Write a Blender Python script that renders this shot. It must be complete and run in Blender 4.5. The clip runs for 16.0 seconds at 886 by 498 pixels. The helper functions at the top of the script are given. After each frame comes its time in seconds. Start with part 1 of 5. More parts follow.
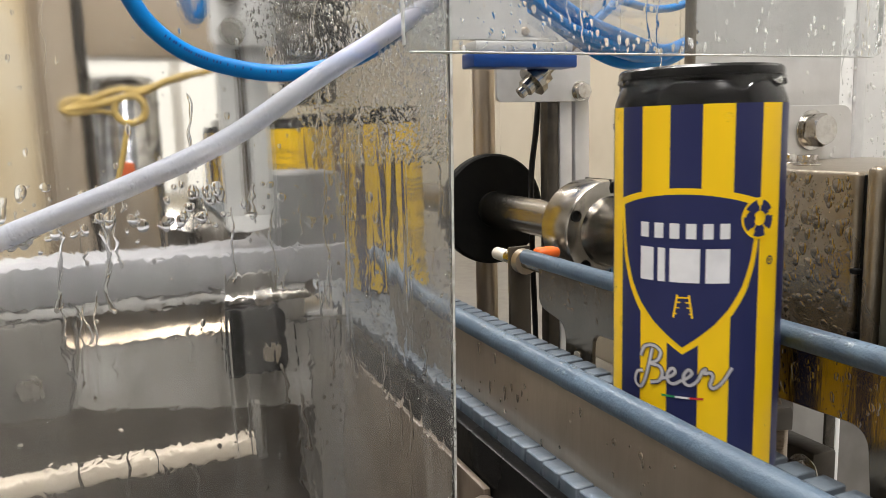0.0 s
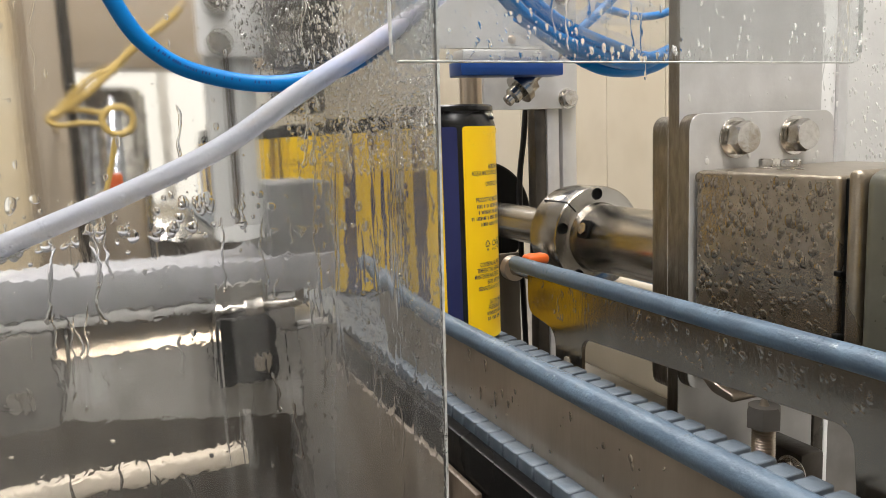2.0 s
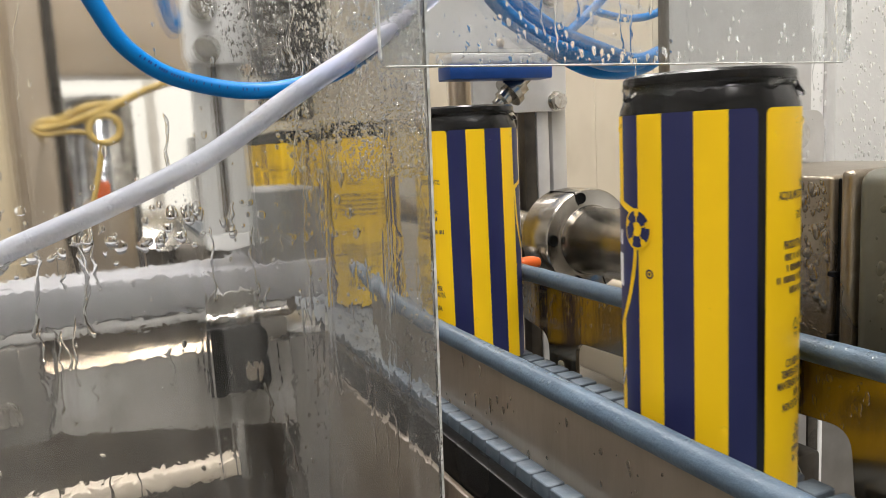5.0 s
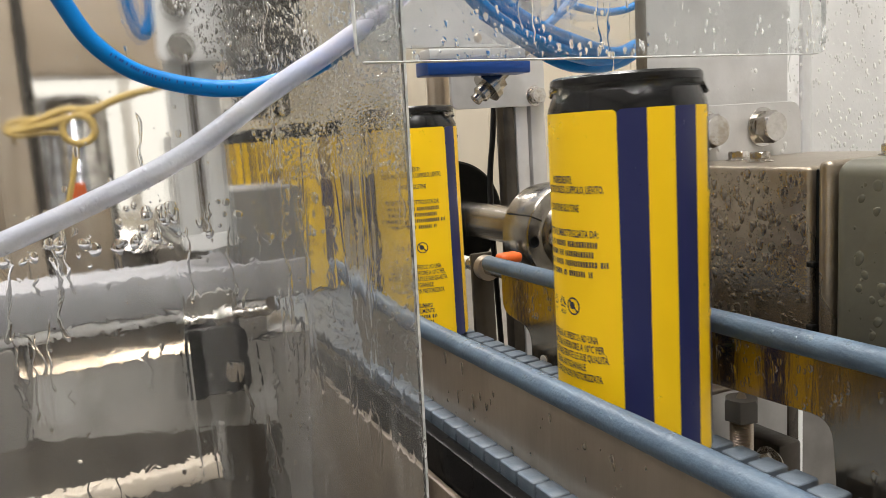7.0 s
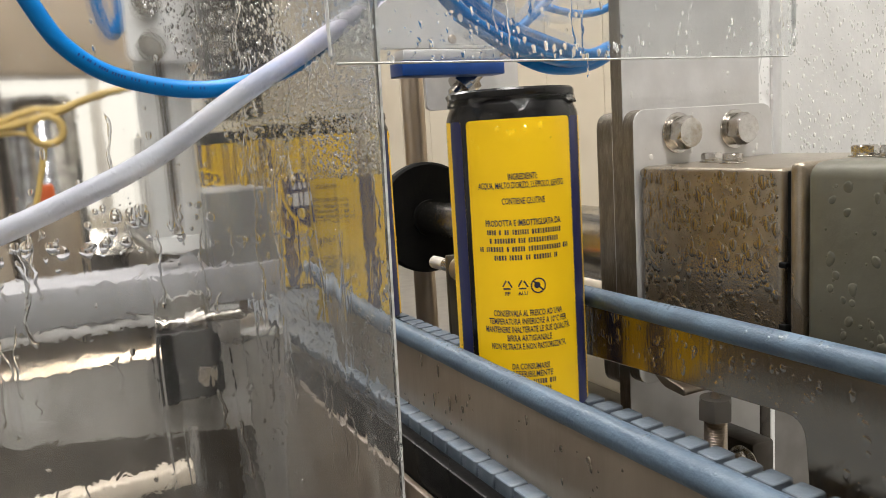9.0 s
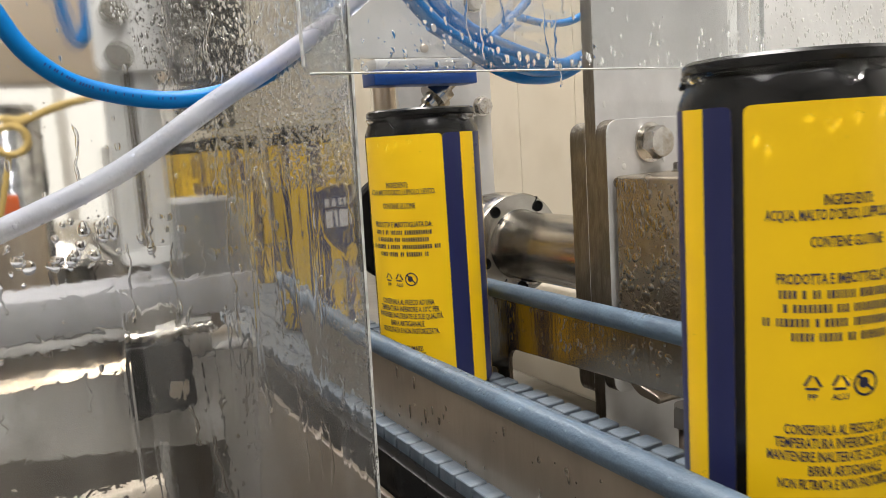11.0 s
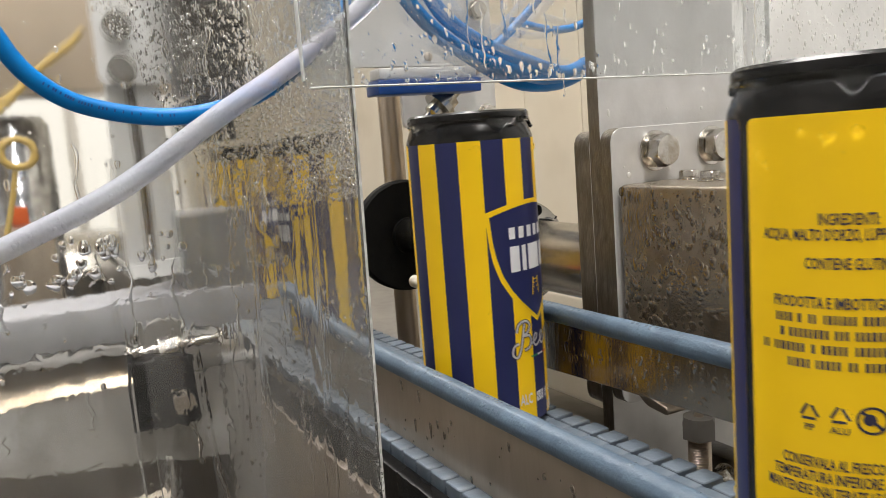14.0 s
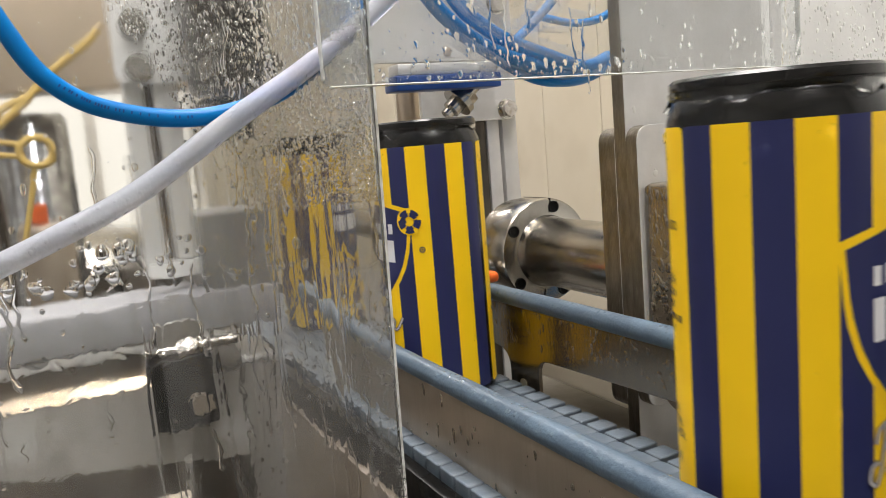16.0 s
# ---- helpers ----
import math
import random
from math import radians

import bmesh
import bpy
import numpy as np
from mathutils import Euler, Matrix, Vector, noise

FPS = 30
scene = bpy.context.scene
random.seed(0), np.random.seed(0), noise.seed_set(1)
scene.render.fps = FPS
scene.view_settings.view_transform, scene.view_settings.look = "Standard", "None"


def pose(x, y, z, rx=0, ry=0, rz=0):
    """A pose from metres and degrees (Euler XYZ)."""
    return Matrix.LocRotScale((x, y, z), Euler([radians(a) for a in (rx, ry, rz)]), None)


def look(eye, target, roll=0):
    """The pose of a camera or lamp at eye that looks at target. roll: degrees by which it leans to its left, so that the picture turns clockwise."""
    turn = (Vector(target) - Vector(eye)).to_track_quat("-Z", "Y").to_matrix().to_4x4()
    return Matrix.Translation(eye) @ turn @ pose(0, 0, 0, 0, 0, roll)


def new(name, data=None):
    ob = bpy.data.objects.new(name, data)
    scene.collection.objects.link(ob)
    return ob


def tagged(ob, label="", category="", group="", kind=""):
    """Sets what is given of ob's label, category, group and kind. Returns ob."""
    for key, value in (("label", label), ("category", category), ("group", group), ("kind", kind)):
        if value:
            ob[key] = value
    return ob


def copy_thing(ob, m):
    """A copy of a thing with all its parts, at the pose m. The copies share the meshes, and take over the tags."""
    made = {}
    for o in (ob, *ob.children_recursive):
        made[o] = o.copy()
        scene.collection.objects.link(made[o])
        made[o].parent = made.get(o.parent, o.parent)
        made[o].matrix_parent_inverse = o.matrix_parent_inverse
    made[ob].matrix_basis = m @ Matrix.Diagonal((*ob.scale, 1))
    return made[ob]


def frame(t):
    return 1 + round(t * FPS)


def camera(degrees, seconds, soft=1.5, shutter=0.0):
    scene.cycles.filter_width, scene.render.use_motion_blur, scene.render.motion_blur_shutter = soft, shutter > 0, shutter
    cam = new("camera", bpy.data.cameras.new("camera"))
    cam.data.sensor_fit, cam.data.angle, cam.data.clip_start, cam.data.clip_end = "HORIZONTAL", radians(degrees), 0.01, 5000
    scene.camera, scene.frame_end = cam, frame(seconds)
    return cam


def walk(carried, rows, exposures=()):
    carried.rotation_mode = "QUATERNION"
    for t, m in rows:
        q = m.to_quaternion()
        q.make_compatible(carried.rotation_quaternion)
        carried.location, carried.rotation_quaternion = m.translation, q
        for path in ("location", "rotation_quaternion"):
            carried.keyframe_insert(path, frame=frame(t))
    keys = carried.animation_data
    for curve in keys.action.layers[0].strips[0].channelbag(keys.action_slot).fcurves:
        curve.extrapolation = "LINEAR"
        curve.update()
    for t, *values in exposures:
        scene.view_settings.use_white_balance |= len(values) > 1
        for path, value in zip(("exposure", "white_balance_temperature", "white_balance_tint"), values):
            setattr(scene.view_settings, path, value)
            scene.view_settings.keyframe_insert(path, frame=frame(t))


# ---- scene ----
cam = camera(59.3, 16.0, soft=0.8, shutter=0.4)
EXPOSURE = [(0, 0.30), (6, 0.29), (12, 0.27), (16, 0.23)]
PATH = [
    (0, (0.00066, -0.00030, 0.13241), (-1.8336, 0.7367, -0.1713), -1.64),
    (0.5, (0.00195, -0.00074, 0.13242), (-1.8295, 0.7443, -0.1690), -1.76),
    (1, (0.00280, -0.00096, 0.13262), (-1.8260, 0.7522, -0.1648), -1.87),
    (1.5, (0.00172, -0.00087, 0.13224), (-1.8245, 0.7601, -0.1605), -2.01),
    (2, (0.00295, -0.00110, 0.13261), (-1.8236, 0.7622, -0.1523), -2.17),
    (2.5, (0.00289, -0.00077, 0.13272), (-1.8234, 0.7665, -0.1428), -2.40),
    (3, (0.00281, -0.00066, 0.13336), (-1.8236, 0.7680, -0.1373), -2.55),
    (3.5, (0.00259, -0.00137, 0.13359), (-1.8239, 0.7674, -0.1363), -2.68),
    (4, (0.00188, -0.00106, 0.13326), (-1.8243, 0.7684, -0.1372), -2.69),
    (6.5, (-0.00153, -0.00021, 0.13326), (-1.8012, 0.8230, -0.1559), -3.51),
    (7, (-0.00167, 0.00061, 0.13321), (-1.7986, 0.8296, -0.1567), -3.66),
    (7.5, (-0.00254, 0.00058, 0.13294), (-1.7947, 0.8402, -0.1553), -3.76),
    (8, (-0.00302, 0.00077, 0.13331), (-1.7908, 0.8492, -0.1562), -3.81),
    (8.5, (-0.00137, 0.00008, 0.13349), (-1.7815, 0.8643, -0.1568), -3.74),
    (9, (-0.00327, 0.00104, 0.13356), (-1.7716, 0.8886, -0.1585), -3.63),
    (11.5, (-0.00599, 0.00083, 0.13449), (-1.7384, 0.9636, -0.1336), -3.83),
    (12, (-0.00684, 0.00089, 0.13470), (-1.7403, 0.9648, -0.1217), -4.01),
    (12.5, (-0.00699, 0.00415, 0.13551), (-1.7446, 0.9616, -0.1171), -4.26),
    (13, (-0.00879, 0.00500, 0.13511), (-1.7490, 0.9565, -0.1225), -4.40),
    (13.5, (-0.00897, 0.00503, 0.13619), (-1.7511, 0.9520, -0.1249), -4.28),
    (14, (-0.00684, 0.00458, 0.13745), (-1.7555, 0.9384, -0.1271), -4.45),
    (14.5, (-0.00593, 0.00369, 0.13868), (-1.7594, 0.9281, -0.1277), -4.59),
    (15, (-0.00670, 0.00370, 0.13938), (-1.7632, 0.9212, -0.1305), -4.54),
    (15.5, (-0.00897, 0.00551, 0.13908), (-1.7693, 0.9152, -0.1325), -4.64),
    (16, (-0.01448, 0.00598, 0.14000), (-1.7813, 0.9011, -0.1379), -4.81),
]
walk(cam, [(t, look(eye, target, roll)) for t, eye, target, roll in PATH], EXPOSURE)

# ---- light ----
world = bpy.data.worlds.new("world")
scene.world = world
world.use_nodes = True
world.node_tree.nodes["Background"].inputs[0].default_value = (0.9, 0.95, 1.0, 1)
world.node_tree.nodes["Background"].inputs[1].default_value = 0.15


def area_lamp(name, m, sx, sy, watts, colour):
    d = bpy.data.lights.new(name, "AREA")
    d.shape, d.size, d.size_y, d.energy, d.color = "RECTANGLE", sx, sy, watts, colour
    ob = new(name, d)
    ob.matrix_world = m
    return ob


# added lamps out of view, set where the machine and the hall need light
LAMPS = [(-0.35, -0.55), (-0.35, 0.28), (0.70, 0.18), (-2.2, 0.2)]
for lx, ly in LAMPS:
    area_lamp("unseen_ceiling_lamp", look((lx, ly, 1.72), (lx, ly, 0)), 1.2, 0.28, 17.5, (1.0, 0.965, 0.950))

# ---- materials ----


def material(name, colour, rough=0.5, metal=0.0, colour2=None, scale=60.0, bump=0.0, bump_scale=200.0, rough_var=0.1,
             stretch=(1, 1, 1), coat=0.0, spec=0.5, stain=None, stain_scale=9.0):
    """A surface with two scales of variation in colour, gloss and relief, in metres."""
    m = bpy.data.materials.new(name)
    m.use_nodes = True
    nt = m.node_tree
    b = nt.nodes["Principled BSDF"]
    b.inputs["Metallic"].default_value = metal
    b.inputs["Coat Weight"].default_value = coat
    b.inputs["Specular IOR Level"].default_value = spec
    co = nt.nodes.new("ShaderNodeTexCoord")
    mp = nt.nodes.new("ShaderNodeMapping")
    mp.inputs["Scale"].default_value = stretch
    nt.links.new(co.outputs["Object"], mp.inputs["Vector"])
    n1 = nt.nodes.new("ShaderNodeTexNoise")
    n1.inputs["Scale"].default_value, n1.inputs["Detail"].default_value = scale, 5
    nt.links.new(mp.outputs[0], n1.inputs["Vector"])
    n2 = nt.nodes.new("ShaderNodeTexNoise")
    n2.inputs["Scale"].default_value, n2.inputs["Detail"].default_value = stain_scale, 4
    nt.links.new(co.outputs["Object"], n2.inputs["Vector"])
    mix = nt.nodes.new("ShaderNodeMix")
    mix.data_type = "RGBA"
    c2 = colour2 or [c * 0.8 for c in colour]
    mix.inputs[6].default_value, mix.inputs[7].default_value = (*colour, 1), (*c2, 1)
    ramp = nt.nodes.new("ShaderNodeMapRange")
    ramp.inputs[1].default_value, ramp.inputs[2].default_value = 0.35, 0.65
    nt.links.new(n1.outputs[0], ramp.inputs[0])
    nt.links.new(ramp.outputs[0], mix.inputs[0])
    out = mix.outputs[2]
    if stain:
        mix2 = nt.nodes.new("ShaderNodeMix")
        mix2.data_type = "RGBA"
        mix2.inputs[7].default_value = (*stain, 1)
        r2 = nt.nodes.new("ShaderNodeMapRange")
        r2.inputs[1].default_value, r2.inputs[2].default_value = 0.52, 0.72
        nt.links.new(n2.outputs[0], r2.inputs[0])
        nt.links.new(r2.outputs[0], mix2.inputs[0])
        nt.links.new(out, mix2.inputs[6])
        out = mix2.outputs[2]
    nt.links.new(out, b.inputs["Base Color"])
    rr = nt.nodes.new("ShaderNodeMapRange")
    rr.inputs[3].default_value, rr.inputs[4].default_value = max(0.02, rough - rough_var), min(1, rough + rough_var)
    nt.links.new(n2.outputs[0], rr.inputs[0])
    nt.links.new(rr.outputs[0], b.inputs["Roughness"])
    if bump:
        n3 = nt.nodes.new("ShaderNodeTexNoise")
        n3.inputs["Scale"].default_value, n3.inputs["Detail"].default_value = bump_scale, 4
        nt.links.new(mp.outputs[0], n3.inputs["Vector"])
        bp = nt.nodes.new("ShaderNodeBump")
        bp.inputs["Strength"].default_value, bp.inputs["Distance"].default_value = bump, 0.001
        nt.links.new(n3.outputs[0], bp.inputs["Height"])
        nt.links.new(bp.outputs[0], b.inputs["Normal"])
    return m


def glow(name, colour, strength):
    m = bpy.data.materials.new(name)
    m.use_nodes = True
    b = m.node_tree.nodes["Principled BSDF"]
    b.inputs["Base Color"].default_value = (0.05, 0.05, 0.05, 1)
    b.inputs["Emission Color"].default_value = (*colour, 1)
    b.inputs["Emission Strength"].default_value = strength
    return m


def acrylic(name, wet, haze, rough, film_top=-9.0, spray_from=9.0, relief=0.0030):
    """Clear sheet under water: below film_top a running film with ripples and rivulets, past spray_from a dull coat of fine spray."""
    m = bpy.data.materials.new(name)
    m.use_nodes = True
    nt = m.node_tree
    nt.nodes.remove(nt.nodes["Principled BSDF"])
    out = nt.nodes["Material Output"]

    def math_node(op, a, b):
        n = nt.nodes.new("ShaderNodeMath")
        n.operation = op
        for k, v in enumerate((a, b)):
            if isinstance(v, (int, float)):
                n.inputs[k].default_value = v
            else:
                nt.links.new(v, n.inputs[k])
        return n.outputs[0]

    def span(v, a, b, c, d):
        n = nt.nodes.new("ShaderNodeMapRange")
        for k, q in enumerate((a, b, c, d)):
            n.inputs[k + 1].default_value = q
        nt.links.new(v, n.inputs[0])
        return n.outputs[0]

    co = nt.nodes.new("ShaderNodeTexCoord")

    def noise(scale, stretch, detail, distortion=0.0):
        mp = nt.nodes.new("ShaderNodeMapping")
        mp.inputs["Scale"].default_value = stretch
        nt.links.new(co.outputs["Object"], mp.inputs[0])
        n = nt.nodes.new("ShaderNodeTexNoise")
        n.inputs["Scale"].default_value, n.inputs["Detail"].default_value = scale, detail
        n.inputs["Distortion"].default_value = distortion
        nt.links.new(mp.outputs[0], n.inputs[0])
        return n.outputs[0]

    xyz = nt.nodes.new("ShaderNodeSeparateXYZ")
    nt.links.new(co.outputs["Object"], xyz.inputs[0])
    patches = noise(30, (1, 1, 0.35), 3)
    ripple = noise(150, (1, 1, 0.8), 2, 0.6)
    swell = noise(48, (1, 1, 0.6), 1)
    runs = span(noise(1, (85, 85, 9), 2, 1.0), 0.54, 0.72, 0.0, 1.0)
    ragged = math_node("ADD", xyz.outputs[2], math_node("MULTIPLY", math_node("SUBTRACT", patches, 0.5), 0.05))
    film = span(ragged, film_top - 0.008, film_top + 0.004, 1.0, 0.0)
    side = math_node("ADD", xyz.outputs[1], math_node("MULTIPLY", math_node("SUBTRACT", patches, 0.5), 0.13))
    spray = math_node("MULTIPLY", span(side, spray_from - 0.022, spray_from + 0.016, 0.0, 1.0), span(ragged, 0.000, 0.085, 0.30, 1.0))
    height = math_node("ADD", math_node("MULTIPLY", ripple, math_node("ADD", 0.035, math_node("MULTIPLY", film, 0.25))), math_node("MULTIPLY", swell, math_node("ADD", 0.10, math_node("MULTIPLY", film, 0.58))))
    height = math_node("ADD", height, math_node("MULTIPLY", runs, math_node("ADD", math_node("MULTIPLY", film, 0.26), math_node("MULTIPLY", spray, 0.26))))
    bp = nt.nodes.new("ShaderNodeBump")
    bp.inputs["Strength"].default_value, bp.inputs["Distance"].default_value = 0.9, relief
    nt.links.new(height, bp.inputs["Height"])
    clear = nt.nodes.new("ShaderNodeBsdfTransparent")
    clear.inputs[0].default_value = (0.93, 0.94, 0.94, 1)
    bend = nt.nodes.new("ShaderNodeBsdfRefraction")
    bend.inputs["Color"].default_value = (0.93, 0.935, 0.93, 1)
    bend.inputs["Roughness"].default_value, bend.inputs["IOR"].default_value = rough, 1.075
    nt.links.new(bp.outputs[0], bend.inputs["Normal"])
    cover = math_node("MAXIMUM", span(patches, 0.42, 0.62, max(0, wet - 0.45), wet), math_node("MAXIMUM", math_node("MULTIPLY", film, 0.98), math_node("MULTIPLY", spray, 0.95)))
    mx = nt.nodes.new("ShaderNodeMixShader")
    nt.links.new(cover, mx.inputs[0])
    nt.links.new(clear.outputs[0], mx.inputs[1])
    nt.links.new(bend.outputs[0], mx.inputs[2])
    milk = nt.nodes.new("ShaderNodeBsdfDiffuse")
    milk.inputs[0].default_value = (0.50, 0.49, 0.475, 1)
    dull = nt.nodes.new("ShaderNodeBsdfDiffuse")
    dull.inputs[0].default_value = (0.18, 0.176, 0.168, 1)
    ms = nt.nodes.new("ShaderNodeMixShader")
    nt.links.new(math_node("MULTIPLY", spray, math_node("MULTIPLY", span(patches, 0.3, 0.65, 0.6, 1.3), SPRAY_HAZE)), ms.inputs[0])
    nt.links.new(mx.outputs[0], ms.inputs[1])
    nt.links.new(dull.outputs[0], ms.inputs[2])
    cloud = math_node("MULTIPLY", math_node("ADD", 0.5, math_node("MULTIPLY", film, FILM_HAZE)), span(math_node("ADD", math_node("MULTIPLY", patches, 0.6), math_node("MULTIPLY", runs, 0.25)), 0.2, 0.6, haze * 0.1, haze * 1.9))
    mh = nt.nodes.new("ShaderNodeMixShader")
    nt.links.new(cloud, mh.inputs[0])
    nt.links.new(ms.outputs[0], mh.inputs[1])
    nt.links.new(milk.outputs[0], mh.inputs[2])
    gl = nt.nodes.new("ShaderNodeBsdfGlossy")
    gl.inputs["Roughness"].default_value = 0.06
    nt.links.new(bp.outputs[0], gl.inputs["Normal"])
    lw = nt.nodes.new("ShaderNodeLayerWeight")
    lw.inputs[0].default_value = 0.5
    gloss = math_node("ADD", 0.03, math_node("MULTIPLY", math_node("POWER", lw.outputs["Facing"], 3.0), 0.5))
    fin = nt.nodes.new("ShaderNodeMixShader")
    nt.links.new(gloss, fin.inputs[0])
    nt.links.new(mh.outputs[0], fin.inputs[1])
    nt.links.new(gl.outputs[0], fin.inputs[2])
    nt.links.new(fin.outputs[0], out.inputs[0])
    return m


FILM_HAZE, SPRAY_HAZE = 2.7, 0.20


def clear_water(name):
    m = bpy.data.materials.new(name)
    m.use_nodes = True
    b = m.node_tree.nodes["Principled BSDF"]
    b.inputs["Base Color"].default_value = (0.97, 0.98, 0.98, 1)
    b.inputs["Transmission Weight"].default_value = 1.0
    b.inputs["Roughness"].default_value = 0.02
    b.inputs["IOR"].default_value = 1.33
    return m


STEEL = material("brushed_steel", (0.52, 0.45, 0.37), 0.36, 0.9, (0.45, 0.385, 0.31), 90, 0.12, 500, 0.08, (1, 1, 0.15), stain=(0.37, 0.31, 0.24))
STEEL_LIGHT = material("pale_satin_steel", (0.63, 0.625, 0.615), 0.42, 0.35, (0.56, 0.555, 0.545), 70, 0.08, 400, 0.08, stain=(0.56, 0.55, 0.52))
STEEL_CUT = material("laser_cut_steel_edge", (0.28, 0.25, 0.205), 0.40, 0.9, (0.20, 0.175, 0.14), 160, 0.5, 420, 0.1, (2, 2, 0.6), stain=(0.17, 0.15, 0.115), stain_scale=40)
STEEL_BRIGHT = material("polished_steel", (0.50, 0.475, 0.435), 0.24, 1.0, (0.40, 0.38, 0.34), 60, 0.05, 300, 0.06, (0.2, 1, 1))
STEEL_COVER = material("sand_blasted_steel_cover", (0.37, 0.32, 0.255), 0.28, 0.8, (0.31, 0.265, 0.205), 160, 0.2, 900, 0.08, stain=(0.26, 0.22, 0.165))
COVER_GREEN = material("olive_grey_plastic_cover", (0.125, 0.122, 0.095), 0.40, 0.1, (0.100, 0.097, 0.074), 60, 0.12, 300, 0.1, stain=(0.075, 0.072, 0.055))
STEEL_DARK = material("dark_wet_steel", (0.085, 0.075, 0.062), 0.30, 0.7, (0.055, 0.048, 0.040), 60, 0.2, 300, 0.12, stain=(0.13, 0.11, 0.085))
BOLT = material("zinc_bolt_steel", (0.66, 0.64, 0.60), 0.20, 1.0, (0.54, 0.51, 0.47), 300, 0.15, 900, 0.1, stain=(0.38, 0.32, 0.24), stain_scale=120)
STEEL_WET = material("wet_mirror_steel", (0.35, 0.295, 0.23), 0.22, 0.95, (0.29, 0.245, 0.19), 90, 0.15, 500, 0.08, (1, 1, 0.15), stain=(0.29, 0.24, 0.185))
RAIL_BLUE = material("grey_blue_guide_plastic", (0.075, 0.110, 0.150), 0.42, 0.0, (0.060, 0.090, 0.128), 120, 0.25, 600, 0.1, stain=(0.10, 0.15, 0.205), stain_scale=40)
BELT_GREY = material("slate_grey_belt_plastic", (0.10, 0.13, 0.165), 0.36, 0.0, (0.12, 0.145, 0.175), 150, 0.15, 500, 0.1, stain=(0.19, 0.22, 0.25), stain_scale=50)
BLACK = material("black_plastic", (0.008, 0.008, 0.009), 0.34, 0.0, (0.012, 0.012, 0.012), 100, 0.1, 400, 0.1, spec=0.3)
BLACK_STRIP = material("black_wear_plastic", (0.004, 0.004, 0.004), 0.3, 0.0, (0.006, 0.006, 0.006), 60, 0.1, 300, 0.1, spec=0.08)
BLACK_MATT = material("matt_black_rubber", (0.004, 0.004, 0.004), 0.7, 0.0, (0.007, 0.007, 0.006), 90, 0.2, 300, 0.1, spec=0.15)
CAN_BLACK = material("glossy_black_lacquer", (0.006, 0.006, 0.006), 0.22, 0.0, (0.008, 0.008, 0.008), 200, 0.05, 300, 0.05, spec=0.4)
YELLOW = material("yellow_label_film", (0.95, 0.610, 0.010), 0.42, 0.0, (0.91, 0.58, 0.010), 40, 0.04, 120, 0.06, spec=0.25)
NAVY = material("navy_label_film", (0.019, 0.024, 0.090), 0.40, 0.0, (0.022, 0.027, 0.098), 40, 0.04, 120, 0.06, spec=0.3)
INK = material("dark_navy_ink", (0.03, 0.03, 0.07), 0.4)
WHITE_INK = material("white_ink", (0.82, 0.82, 0.84), 0.4)
SILVER_INK = material("silver_ink", (0.68, 0.66, 0.68), 0.35, 0.3)
RED_INK = material("red_ink", (0.6, 0.03, 0.04), 0.4)
GREEN_INK = material("green_ink", (0.02, 0.28, 0.1), 0.4)
HOSE_BLUE = material("bright_blue_hose", (0.001, 0.165, 0.48), 0.30, 0.0, (0.001, 0.145, 0.43), 60, 0.08, 300, 0.08, spec=0.18)
SENSOR_BLUE = material("blue_anodised_block", (0.008, 0.055, 0.24), 0.32, 0.2, (0.006, 0.045, 0.2), 60, 0.08, 300, 0.08)
TUBE_WHITE = material("milky_white_tube", (0.68, 0.71, 0.78), 0.32, 0.0, (0.61, 0.645, 0.73), 50, 0.25, 500, 0.08, spec=0.35, stain=(0.66, 0.62, 0.68), stain_scale=14)
for key, val in (("Transmission Weight", 0.6), ("IOR", 1.2)):
    TUBE_WHITE.node_tree.nodes["Principled BSDF"].inputs[key].default_value = val
CREAM = material("cream_wall_panel", (0.60, 0.54, 0.43), 0.5, 0.0, (0.56, 0.50, 0.39), 6, 0.1, 60, 0.1, stain=(0.46, 0.40, 0.30), stain_scale=3)
PVC_WHITE = material("white_wet_panel", (0.90, 0.90, 0.88), 0.32, 0.0, (0.81, 0.81, 0.79), 20, 0.12, 140, 0.1, stain=(0.72, 0.71, 0.68))
BONE = material("white_plastic_fitting", (0.62, 0.59, 0.53), 0.4, 0.0, (0.54, 0.51, 0.45), 60)
ORANGE = material("orange_plastic", (0.75, 0.13, 0.015), 0.35)
YELLOW_STRAP = material("yellow_strap", (0.62, 0.44, 0.13), 0.5, 0.0, (0.55, 0.38, 0.1), 50)
# grey of the unseen walls, chosen to bounce less light into the shadows
WALL_GREY = material("unseen_wall_grey", (0.50, 0.49, 0.47), 0.5, 0.0, (0.45, 0.44, 0.42), 6, 0.1, 60, 0.1)
SIDE_BROWN = material("wet_brown_steel", (0.17, 0.135, 0.10), 0.36, 0.2, (0.095, 0.073, 0.053), 60, 0.3, 260, 0.12, (1, 1, 0.3), stain=(0.15, 0.115, 0.085), stain_scale=34)
FLOOR = material("grey_floor_resin", (0.22, 0.21, 0.19), 0.4, 0.0, (0.18, 0.17, 0.16), 8, 0.1, 60)
GLOW = glow("lamp_diffuser", (1.0, 0.94, 0.85), 6.0)
WINDOW_GLOW = glow("bright_window_daylight", (1.0, 0.93, 0.82), 0.95)
ACRYLIC_WET = acrylic("wet_acrylic", 0.90, 0.030, 0.14, 0.098, 0.070)
ACRYLIC = acrylic("clear_acrylic", 0.30, 0.040, 0.02, relief=0.0010)
WATER = clear_water("water_drops")
